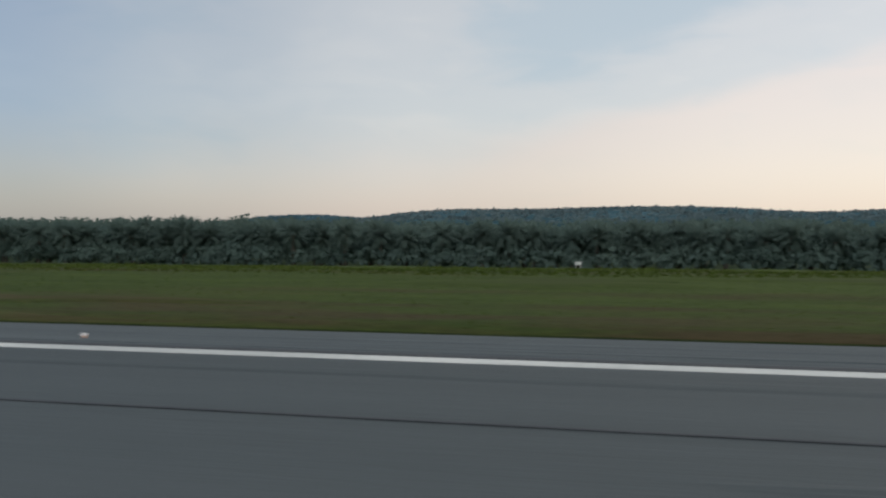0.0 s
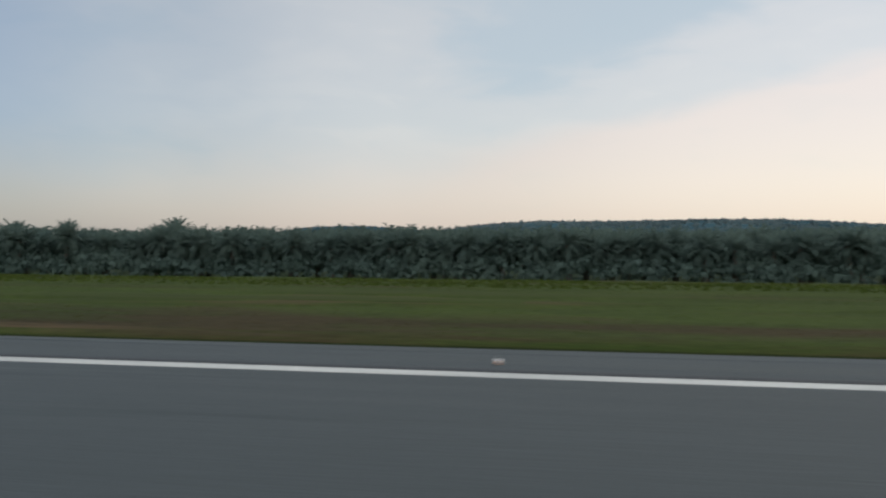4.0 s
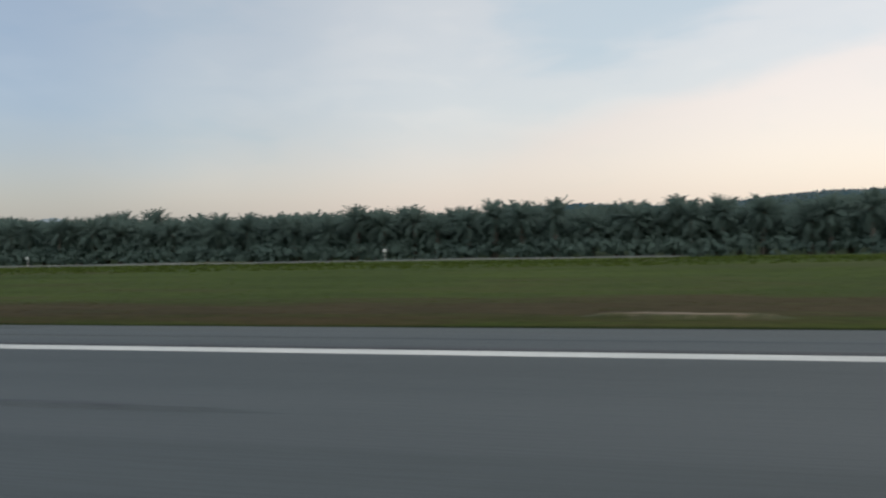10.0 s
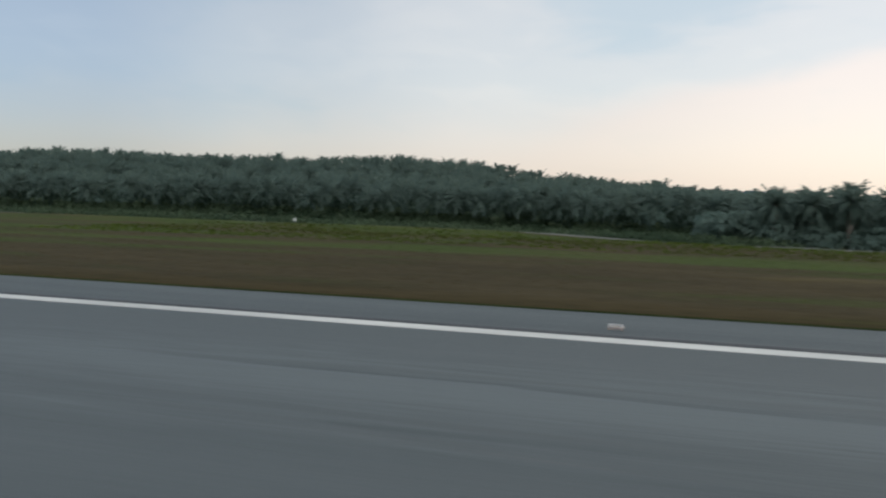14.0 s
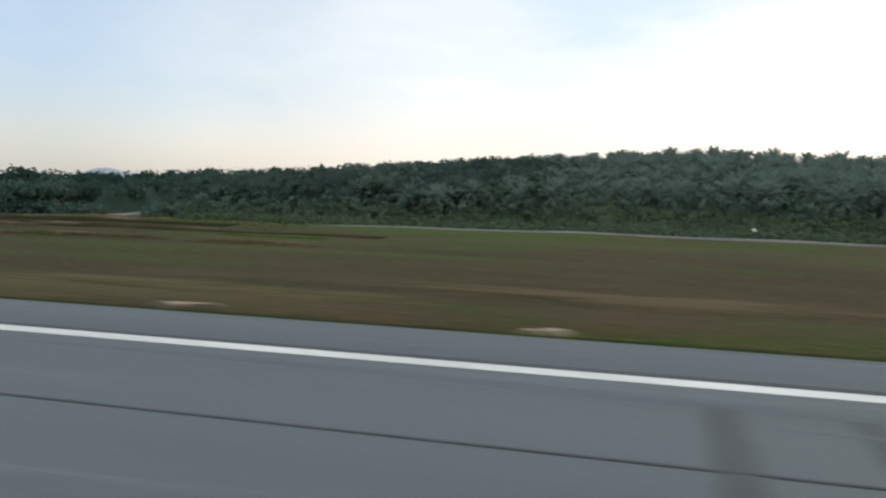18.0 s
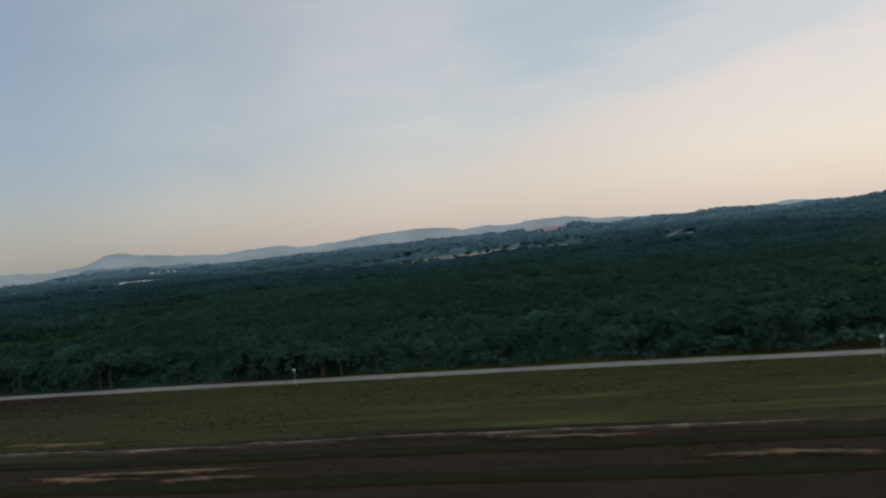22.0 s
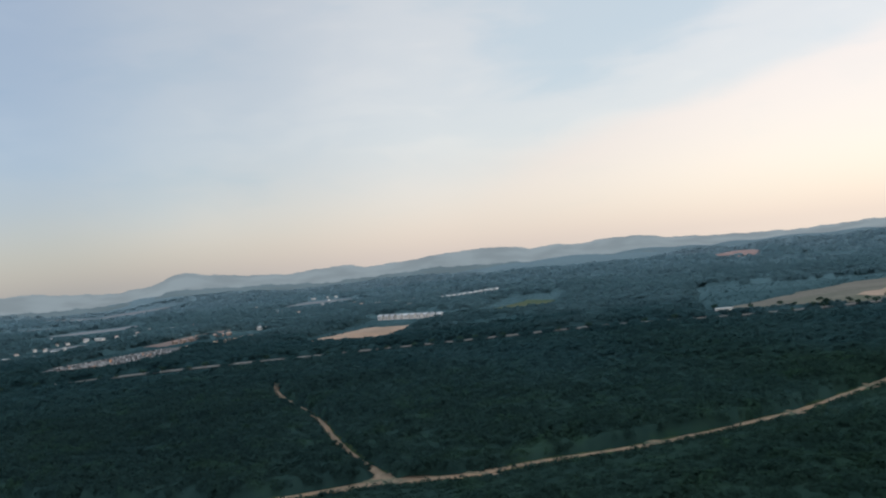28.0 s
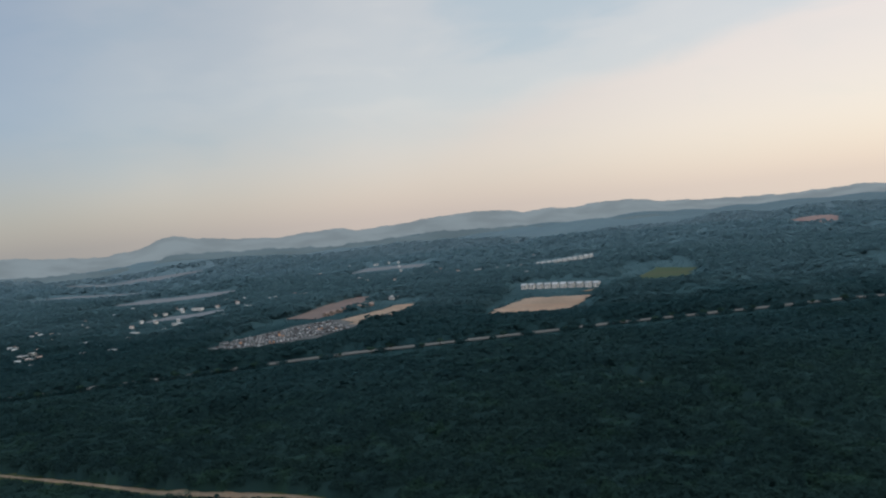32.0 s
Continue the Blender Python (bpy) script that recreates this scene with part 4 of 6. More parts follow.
# far soil tinted blue grey, haze painted into its colour
HAZED_FALLOW = surface("hazed_fallow_field", (0.108, 0.132, 0.156), (0.138, 0.160, 0.182), 0.95, 0.3, 0.02, 0.2, (0.100, 0.136, 0.160), spec=0.1, stretch=(0.4, 1, 1))
OPEN_STRIPS = []
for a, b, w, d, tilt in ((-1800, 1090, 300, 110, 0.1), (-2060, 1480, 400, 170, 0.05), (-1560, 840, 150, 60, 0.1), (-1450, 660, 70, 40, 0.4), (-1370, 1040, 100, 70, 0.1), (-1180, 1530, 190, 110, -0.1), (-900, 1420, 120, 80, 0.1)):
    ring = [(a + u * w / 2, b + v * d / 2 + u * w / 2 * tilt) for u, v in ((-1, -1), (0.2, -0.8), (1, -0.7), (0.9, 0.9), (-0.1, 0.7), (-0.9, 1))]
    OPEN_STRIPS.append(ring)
    field("dry_field", ring, HAZED_FALLOW, "strip of fallow field in the distance, tinted blue grey by haze", "field", 0.6, 10.0)
MARSH = [(-880, 168), (-878, 190), (-868, 203), (-850, 208), (-822, 200), (-806, 176), (-808, 158), (-820, 145), (-836, 133), (-848, 139), (-858, 151), (-869, 161)]
field("marsh", MARSH, MARSHGRASS, "low green marsh round the pond", "marsh", 0.05, 2.5)


road("verge", [(-640 + 20 * k, 17.27 + 0.05 * math.sin(k * 2.3)) for k in range(47)], 0.22, 0.012, DITCH, "dark grass edge along the paved shoulder", "verge")
# soil spread at the fork and along the near side of the track
for x, y, rx, ry, turn in ((-979, 171.5, 13, 3.6, -0.35), (-990, 178, 5, 3.5, 0.6), (-964, 177.5, 8, 1.6, -0.45), (-926, 199.5, 9, 2.0, -0.5), (-908, 210.5, 5, 2.4, -0.6), (-893, 223.5, 8, 2.6, -0.85), (-869, 252, 9, 2.8, -0.9),
                           (-848, 279, 8, 3.0, -0.9), (-818, 318, 11, 4.0, -0.8), (-1200, 195.5, 9, 2.0, 0.25), (-1179, 201, 6, 3.0, 1.2), (-1160, 187.5, 5, 1.6, 0.2), (-1094, 335, 6, 4, 0.5), (-1038, 160.0, 7, 1.6, 0.0)):
    v, f = blotch(x, y, rx, ry, 0.3, rng, turn, rough=0.6)
    tagged(put("bare_soil", mesh_np("bare_soil", v, f, TRACKEDGE, fade=ring_fade())), "pale bare soil spread beside the earth track", "soil patch", kind="structure")
# sandy spit at the pond's tip
v, f = blotch(-870.5, 170.0, 4.4, 1.3, 0.12, rng, -0.15, rough=0.5)
tagged(put("sand_spit", mesh_np("sand_spit", v, f, TRACKSOIL)), "pale sandy spit at the end of the pond", "sand", kind="structure")
# reddish cut bank behind the road
for x, y, rx, ry in ((-343, 73.2, 16, 1.5), (-312, 72.5, 9, 1.0), (-366, 73.8, 8, 1.0), (-622.5, 104, 2.0, 6.0)):
    v, f = blotch(x, y, rx, ry, 0.25, rng, rough=0.5)
    tagged(put("bare_soil", mesh_np("bare_soil", v, f, TRAMPLED, fade=ring_fade())), "reddish brown cut earth beside the road", "soil patch", kind="structure")
# streaks on the shoulder and along the mown strip
for k in range(40):
    x, y = rng.uniform(-590, 20), rng.uniform(14.5, 16.9)
    v, f = blotch(x, y, rng.uniform(5, 16), rng.uniform(0.05, 0.22), 0.0, rng, n=20, rings=3, rough=0.5)
    on_paving(v, 0.003 + 0.0005 * k, 20)
    v[-20:, 2] -= 0.006
    put("worn_streak", mesh_np("worn_streak", v, f, SHOULDER_PATCH if k % 2 == 0 else SHOULDER_PALE, fade=ring_fade(20) * 0.45), runway)
BROWNGRASS = surface("brown_grass", (0.038, 0.034, 0.016), (0.061, 0.052, 0.024), 0.95, 2.5, 0.5, 0.3, (0.071, 0.051, 0.030), stretch=(0.08, 1, 1), spec=0.05, over=on_verge)
GREENBAND = surface("green_grass_band", (0.026, 0.036, 0.011), (0.041, 0.054, 0.016), 0.95, 2.5, 0.5, 0.3, stretch=(0.08, 1, 1), spec=0.05, over=on_verge)
for k in range(44):
    x = rng.uniform(-590, 30)
    y = float(rng.choice([19.0, 21.5, 24.0, 27.0, 30.5, 34.5, 39.0])) + rng.normal(0, 0.9)
    v, f = blotch(x, y, rng.uniform(5, 16), rng.uniform(1.0, 2.6) * (0.5 + y / 30), 0.05 + 0.0008 * k, rng, rough=0.5)
    keep_off_paving(v, EDGE_Y + 0.12)
    green = k % 2 == 0 or y > 30
    if green and (x < -260 or y < 24):
        continue
    tagged(put("worn_grass", mesh_np("worn_grass", v, f, GREENBAND if green else BROWNGRASS, fade=ring_fade())),
           "strip of fresher green grass" if green else "strip of dry brown grass in the mown verge", "grass strip", kind="structure")

for k in range(18):
    x, y = rng.uniform(-730, -580), rng.uniform(60, 84)
    v, f = blotch(x, y, rng.uniform(8, 22), rng.uniform(1.6, 3.2), 0.09 + 0.0008 * k, rng, rough=0.5)
    tagged(put("worn_grass", mesh_np("worn_grass", v, f, GREENBAND, fade=ring_fade() * 0.55)), "strip of fresher green grass", "grass strip", kind="structure")

# soil streaks and drain along the strip's far side
for k in range(64):
    x = rng.uniform(-930, -560)
    y = rng.choice([40.0, 44.0, 48.0, 52.0, 54.5, 60.0, 66.0]) + rng.normal(0, 0.8)
    v, f = blotch(x, y, rng.uniform(1.5, 7), rng.uniform(0.4, 1.1), 0.15 + 0.0008 * k, rng, rough=0.7)
    tagged(put("bare_soil", mesh_np("bare_soil", v, f, TRAMPLED, fade=ring_fade())), "trampled brown soil showing through grass", "soil patch", kind="structure")
for k in range(34):
    x = -785 + 4.6 * k + rng.normal(0, 2.0)
    v, f = blotch(x, 61.6 + 0.5 * math.sin(x * 0.06) + rng.normal(0, 0.25), rng.uniform(2.5, 7), rng.uniform(0.25, 0.65), 0.21 + 0.0008 * k, rng, rough=0.7)
    tagged(put("bare_soil", mesh_np("bare_soil", v, f, EARTH, fade=ring_fade() * rng.uniform(0.3, 0.7))), "tan soil thrown up along the drain", "soil patch", kind="structure")
DRAIN = surface("drain_bed", (0.006, 0.009, 0.004), (0.012, 0.015, 0.007), 0.95, 2.0, 0.4, 0.2, over=on_verge, spec=0.02)
for y, a, b in ((50.0, -940, -560), (57.5, -940, -575)):
    road("drain", [(a + (b - a) * k / 12, y + 0.35 * math.sin(k * 1.7)) for k in range(13)], 2.6, 0.06, DRAIN, "dark grassed drain along the airfield strip", "drain")


# ---------------------------------------------------------------- far ridges
def ridge(profile, distance, base, material, label, seed, rough=6.0):
    """A range of hills: bearing, top. Solid, with a front slope."""
    r = np.random.default_rng(seed)
    az = np.linspace(profile[0][0], profile[-1][0], 700)
    top = np.interp(az, [p[0] for p in profile], [p[1] for p in profile])
    k = np.zeros_like(az)
    for w, a in ((1.7, 0.4), (0.9, 0.45), (0.41, 0.45), (0.19, 0.3), (0.09, 0.2)):
        k += a * (1 - 2 * np.abs(np.sin(az / w + r.uniform(0, 6)))) * rough
    top = top + k
    cx = -750.0
    rows = []
    for s, t in ((0.86, 0.0), (0.93, 0.55), (1.0, 1.0), (1.06, 0.4), (1.1, 0.0)):
        d = distance * s
        rows.append(np.stack([cx + np.sin(np.radians(az)) * d, np.cos(np.radians(az)) * d, base + (top - base) * t], -1))
    v = np.stack(rows, 0).reshape(-1, 3)
    n = len(az)
    i = (np.arange(4)[:, None] * n + np.arange(n - 1)[None]).ravel()
    f = np.stack([i, i + 1, i + n + 1, i + n], -1)
    tagged(put("backdrop", mesh_np("backdrop", v, f, material, True)), label, "hills", kind="structure")


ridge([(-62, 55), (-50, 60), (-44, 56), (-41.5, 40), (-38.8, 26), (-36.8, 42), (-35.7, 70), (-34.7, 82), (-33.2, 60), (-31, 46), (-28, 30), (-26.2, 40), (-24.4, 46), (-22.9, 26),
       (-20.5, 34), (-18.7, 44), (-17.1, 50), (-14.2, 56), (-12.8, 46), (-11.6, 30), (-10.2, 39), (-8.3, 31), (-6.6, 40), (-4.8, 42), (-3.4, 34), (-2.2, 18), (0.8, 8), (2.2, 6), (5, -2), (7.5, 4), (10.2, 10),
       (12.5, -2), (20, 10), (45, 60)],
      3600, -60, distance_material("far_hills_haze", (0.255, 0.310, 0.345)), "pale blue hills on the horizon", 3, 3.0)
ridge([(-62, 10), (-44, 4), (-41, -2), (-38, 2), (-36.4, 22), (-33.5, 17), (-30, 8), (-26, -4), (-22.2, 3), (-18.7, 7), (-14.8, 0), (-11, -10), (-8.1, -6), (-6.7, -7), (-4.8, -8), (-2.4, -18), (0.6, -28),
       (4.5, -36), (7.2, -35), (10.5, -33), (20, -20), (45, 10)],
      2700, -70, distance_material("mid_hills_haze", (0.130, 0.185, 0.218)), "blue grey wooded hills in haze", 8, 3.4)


# ---------------------------------------------------------------- oil palms
def frond_arrays(r, count, length, segments, up=(-25, 80)):
    """All fronds of one crown: arched ribs with hanging leaflets. Triangles only."""
    V, F, base = [], [], 0
    for k in range(count):
        az = k * 2.399963 + r.uniform(-0.25, 0.25)
        rise = radians(up[0] + (up[1] - up[0]) * ((k + 0.5) / count) ** 0.6) + r.normal(0, 0.08)
        L = length * r.uniform(0.82, 1.12) * (0.8 + 0.2 * math.cos(rise))
        s = np.linspace(0, 1, segments + 1)
        bend = rise - s ** 1.5 * radians(r.uniform(40, 80) if k < count * 0.55 else r.uniform(18, 55))
        dr, dz = np.cos(bend), np.sin(bend)
        rad = np.concatenate([[0], np.cumsum((dr[1:] + dr[:-1]) / 2)]) * L / segments
        zz = np.concatenate([[0], np.cumsum((dz[1:] + dz[:-1]) / 2)]) * L / segments
        sway = r.normal(0, 0.12) * s ** 2 * L
        c, sn = math.cos(az), math.sin(az)
        rib = np.stack([rad * c - sway * sn, rad * sn + sway * c, zz], -1)
        side = np.array([-sn, c, 0.0])
        w = length * 0.23 * np.sin(np.pi * np.clip(s * 0.92 + 0.1, 0, 1)) ** 0.7
        for i in range(segments):
            a, b = rib[i], rib[i + 1]
            for sg in (1, -1):
                tip = a * 0.25 + b * 0.75 + side * sg * w[i] * r.uniform(0.75, 1.15) + (b - a) * r.uniform(0.4, 1.0) + np.array([0, 0, -w[i] * r.uniform(0.15, 0.6)])
                V += [a, b, tip]
                F.append((base, base + 1, base + 2))
                base += 3
    return np.array(V), np.array(F)


def palm_trunk(r, h):
    n, rings = 7, 6
    a = np.linspace(0, 2 * np.pi, n, endpoint=False)
    V, lean = [], r.normal(0, 0.05, 2)
    for k in range(rings):
        t = k / (rings - 1)
        rad = 0.24 - 0.05 * t + (0.05 if k % 2 else 0) + (0.1 if k == 0 else 0)
        V.append(np.stack([lean[0] * t * h + np.cos(a) * rad, lean[1] * t * h + np.sin(a) * rad, 0 * a + t * h], -1))
    V = np.concatenate(V)
    i = np.arange(n)
    F = [np.stack([k * n + i, k * n + (i + 1) % n, (k + 1) * n + (i + 1) % n, (k + 1) * n + i], -1) for k in range(rings - 1)]
    return V, np.concatenate(F)


PALM_KINDS = []
for k in range(7):
    r = np.random.default_rng(40 + k)
    trunk_h = (3.4, 3.6, 3.2, 3.9, 3.5, 4.3, 3.3)[k]
    v, f = palm_trunk(r, trunk_h)
    tm = mesh_np("trunk", v, f, TRUNK)
    v, f = frond_arrays(r, 48, 2.35, 8, (-75, 88))
    v[:, 2] += trunk_h
    cm = mesh_np("crown", v, f, FROND)
    PALM_KINDS.append((tm, cm))


def oil_palm(x, y, s, turn, kind):
    tm, cm = PALM_KINDS[kind]
    tall = kind in (3, 5)
    ob = tagged(new("oil_palm"), "tall oil palm with ragged upright fronds" if tall else "dark green oil palm with dense arching fronds", "palm tree", "oil palms of the plantation")
    ob.matrix_basis = pose(x, y, z_at(x, y) - 0.08, 0, 0, turn) @ Matrix.Diagonal((s, s, s, 1))
    put("trunk", tm, ob)
    put("crown", cm, ob)


def open_land(x, y):
    """True where nothing tall grows: roads, tracks, water, fields."""
    x, y = np.asarray(x, float), np.asarray(y, float)
    bad = np.zeros(x.shape, bool)

    def near_line(points, dist):
        p = np.array(points, float)
        out = np.zeros(x.shape, bool)
        for (ax, ay), (bx, by) in zip(p[:-1], p[1:]):
            dx, dy = bx - ax, by - ay
            t = np.clip(((x - ax) * dx + (y - ay) * dy) / (dx * dx + dy * dy), 0, 1)
            out |= np.hypot(x - ax - t * dx, y - ay - t * dy) < dist
        return out

    def inside(points):
        p = np.array(points, float)
        out = np.zeros(x.shape, bool)
        for (ax, ay), (bx, by) in zip(p, np.roll(p, -1, 0)):
            if ay == by:
                continue
            cross = ((ay > y) != (by > y)) & (x < (bx - ax) * (y - ay) / (by - ay) + ax)
            out ^= cross
        return out

    for line, d in ((ROAD, 3.0), (SIDE, 4.6), (TRACK, 2.6), (BRANCH, 2.3), (HIGHWAY, 7.5), (LINK, 6.0), (LANE, 6.0)):
        bad |= near_line(line, d)
    for poly in (LAKE, MARSH, SANDFIELD, GREENFIELD, LOT, BARE, BRICKRED, SANDSTRIP, DRYFIELD, REDHILL, CLEAR_R, CLEAR_L, HOUSES_A, HOUSES_B, *OPEN_STRIPS):
        bad |= inside(poly)
    return bad


HOUSES_A = [(-1165, 610), (-1162, 668), (-1088, 650), (-1086, 602)]
HOUSES_B = [(-1175, 870), (-1172, 915), (-1105, 945), (-1100, 890)]

r = np.random.default_rng(21)
PALMS_FAR = []
n_near = 0
for row in range(26):
    for col in range(-31, 204):
        x = -col * 3.1 + (row % 2) * 1.55 + r.normal(0, 0.6)
        y = 80.5 + row * 3.2 + r.normal(0, 0.6)
        if row > 10 and x > -290:
            continue
        if x < -578 - row * 1.2 or (x < -395 and y < 92) or (x < -500 and y < 97):
            continue
        if x < -400 and r.random() < 0.3:
            continue
        s = r.uniform(0.89 if x > -400 else 0.86, 1.0 if x > -400 else 1.04) * float(np.interp(-x, [20, 40, 130, 400, 430, 530, 556, 592], [0.97, 1.06, 1.08, 1.10, 1.05, 1.04, 0.90, 0.84]))
        if r.random() < 0.035 and x < -130:
            s *= 1.12
        kind = int(r.integers(0, 7)) if x < -150 else int(r.choice([0, 1, 2, 4, 6]))
        if n_near < 300 and row < 2 and x < 75:
            oil_palm(x, y, s, r.uniform(0, 360), kind)
            n_near += 1
        else:
            PALMS_FAR.append((x, y, s))
# the tall ones that stand over the rest
for x, y, top in ((-144.6, 94.4, 5.9), (-264.9, 81.6, 5.0), (-328.4, 84.5, 5.5), (-325.1, 86.3, 5.7)):
    oil_palm(x, y, (top - z_at(x, y)) / 6.5, 40.0, 5)


def joined_palms(places):
    """The palms behind the first rows, as one mass."""
    kinds = []
    for k in range(5):
        rr = np.random.default_rng(70 + k)
        v, f = frond_arrays(rr, 24, 2.45, 5, (-40, 88))
        v[:, 2] += rr.uniform(3.0, 3.8)
        kinds.append((v, f))
    V, F, base = [], [], 0
    rr = np.random.default_rng(77)
    for x, y, s in places:
        v, f = kinds[int(rr.integers(0, 5))]
        a = rr.uniform(0, 6.28)
        c, sn = math.cos(a) * s, math.sin(a) * s
        V.append(np.stack([x + v[:, 0] * c - v[:, 1] * sn, y + v[:, 0] * sn + v[:, 1] * c, v[:, 2] * s + z_at(x, y)], -1))
        F.append(f + base)
        base += len(v)
    tagged(put("palm_plantation", mesh_np("palm_plantation", np.concatenate(V), np.concatenate(F), FROND)),
           "deep dark green mass of oil palms behind the front rows", "palm plantation", kind="stuff")


joined_palms(PALMS_FAR)


# ---------------------------------------------------------------- leafy masses
def leaf_mass(places, sizes, heights, per, leaf, seed, squash=0.75, loose=0.35, low=-0.35, up=0.25):
    """Crowns made of loose leaf clumps: per triangles on each uneven dome. Arrays in, verts and faces out."""
    rr = np.random.default_rng(seed)
    n = len(places)
    a = rr.uniform(0, 2 * np.pi, (n, per))
    c = rr.uniform(low, 1.0, (n, per))
    s = np.sqrt(np.clip(1 - c * c, 0, 1))
    rad = rr.uniform(0.72 if loose > 0.3 else 0.85, 1.08, (n, per)) * (1 + 0.22 * np.sin(2 * a + rr.uniform(0, 6.28, (n, 1))) + 0.12 * np.sin(5 * a + rr.uniform(0, 6.28, (n, 1))))
    R = sizes[:, None]
    P = np.stack([places[:, 0, None] + np.cos(a) * s * rad * R, places[:, 1, None] + np.sin(a) * s * rad * R,
                  places[:, 2, None] + heights[:, None] - R * squash + c * rad * R * squash], -1)
    out = np.stack([np.cos(a) * s, np.sin(a) * s, c + up], -1)
    out /= np.linalg.norm(out, axis=-1, keepdims=True)
    out += rr.normal(0, loose, out.shape)
    u = np.cross(out, rr.normal(0, 1, out.shape))
    u /= np.linalg.norm(u, axis=-1, keepdims=True) + 1e-9
    w = np.cross(out, u)
    w /= np.linalg.norm(w, axis=-1, keepdims=True) + 1e-9
    L = (leaf * R * rr.uniform(0.6, 1.35, (n, per)))[..., None]
    V = np.stack([P - u * L * 0.9 - w * L * 0.5, P + u * L * 0.9 - w * L * 0.5, P + w * L], -2).reshape(-1, 3)
    return V, np.arange(len(V)).reshape(-1, 3)


# undergrowth at the foot of the palms and along the wood's edge
r = np.random.default_rng(31)
n = 10500
x = r.uniform(-600, 70, n)
y = 77.5 + r.gamma(1.8, 2.6, n)
keep = ~((x < -395) & (y < 92)) & ~((x < -500) & (y < 97))
x, y = x[keep], y[keep]
v, f = leaf_mass(np.stack([x, y, height(x, y)], -1), r.uniform(0.45, 1.1, len(x)), r.uniform(0.7, 2.0, len(x)) + 2.0 * np.clip((y - 78.5) / 4, 0, 1), 20, 0.32, 32)
tagged(put("undergrowth", mesh_np("undergrowth", v, f, UNDER)), "dark shrubs and ferns crowding under the palms", "undergrowth", kind="stuff")
# taller growth that fills the rows between the palm trunks
n = 4600
x, y = r.uniform(-400, 75, n), r.uniform(81.5, 91, n)
v, f = leaf_mass(np.stack([x, y, height(x, y)], -1), r.uniform(0.8, 1.4, n), r.uniform(2.0, 3.9, n), 22, 0.34, 37)
tagged(put("undergrowth", mesh_np("undergrowth", v, f, UNDER)), "tall dark shrubs between the palm trunks", "undergrowth", kind="stuff")
# thicket under the palms of the rise
n = 3200
x, y = r.uniform(-612, -380, n), r.uniform(98, 170, n)
keep = ~open_land(x, y)
x, y, n = x[keep], y[keep], int(keep.sum())
v, f = leaf_mass(np.stack([x, y, height(x, y)], -1), r.uniform(0.9, 1.7, n), r.uniform(2.0, 3.4, n), 18, 0.36, 36)
tagged(put("undergrowth", mesh_np("undergrowth", v, f, LEAF)), "shrubs filling the gaps between palms on the rise", "undergrowth", kind="stuff")
# shrubs along the wood's edge
n = 3600
x = r.uniform(-1130, -560, n)
y = np.interp(-x, [560, 600, 930, 985, 1015, 1130], [101, 95.5, 106, 123.5, 131.5, 143]) + r.gamma(1.5, 1.8, n)
keep = ~open_land(x, y)
x, y = x[keep], y[keep]
v, f = leaf_mass(np.stack([x, y, height(x, y)], -1), r.uniform(0.4, 1.0, len(x)), r.uniform(0.6, 2.2, len(x)), 22, 0.32, 38)
tagged(put("undergrowth", mesh_np("undergrowth", v, f, LEAF)), "dark shrubs along the edge of the wood", "undergrowth", kind="stuff")
# ferns and young growth between the bank and the hill's foot
n = 7600
x = r.uniform(-606, -392, n)
y = r.uniform(0, 1, n) ** 0.8 * 29 + np.interp(-x, [392, 440, 480, 560, 606], [70, 70.5, 69, 70, 88])
v, f = leaf_mass(np.stack([x, y, height(x, y)], -1), r.uniform(0.3, 0.8, n), r.uniform(0.4, 1.2, n) + 0.9 * np.clip((y - 92) / 8, 0, 1), 18, 0.34, 34)
tagged(put("undergrowth", mesh_np("undergrowth", v, f, FERN)), "light green ferns and scrub below the wooded rise", "undergrowth", kind="stuff")


def tree_meshes(k):
    rr = np.random.default_rng(100 + k)
    h = (3.6, 4.4, 3.1, 5.0, 4.0)[k]
    bm = bmesh.new()
    rod(bm, (0, 0, 0), (0.05, 0.03, h * 0.5), 0.13, 0.08, 7)
    for j in range(4):
        a = j * 1.6 + rr.uniform(0, 0.6)
        rod(bm, (0.04, 0.02, h * rr.uniform(0.3, 0.48)), (math.cos(a) * h * 0.2, math.sin(a) * h * 0.2, h * rr.uniform(0.55, 0.75)), 0.06, 0.025, 5)
    tm = bpy.data.meshes.new("trunk")
    bm.to_mesh(tm)
    bm.free()
    tm.materials.append(BARK)
    m = 7
    a = np.arange(m) * 0.9 + rr.uniform(0, 1, m)
    off = np.where(np.arange(m) == 0, 0, h * 0.24)
    P = np.stack([np.cos(a) * off, np.sin(a) * off, 0 * a], -1)
    v, f = leaf_mass(P, h * rr.uniform(0.17, 0.27, m), h * rr.uniform(0.72, 1.0, m), 60, 0.24, 200 + k, 0.85)
    return tm, mesh_np("crown", v, f, LEAF)


TREE_KINDS = [tree_meshes(k) for k in range(5)]


def wood_tree(x, y, s, turn, kind):
    ob = tagged(new("broadleaf_tree"), ("low spreading dark green tree at the wood's edge", "tall dark green tree at the wood's edge", "bushy dark green young tree",
                "tall full-crowned tree above the wood", "round-crowned dark green tree at the wood's edge")[kind], "tree", "trees at the wood's edge")
    ob.matrix_basis = pose(x, y, z_at(x, y) - 0.1, 0, 0, turn) @ Matrix.Diagonal((s, s, s, 1))
    put("trunk", TREE_KINDS[kind][0], ob)
    put("crown", TREE_KINDS[kind][1], ob)


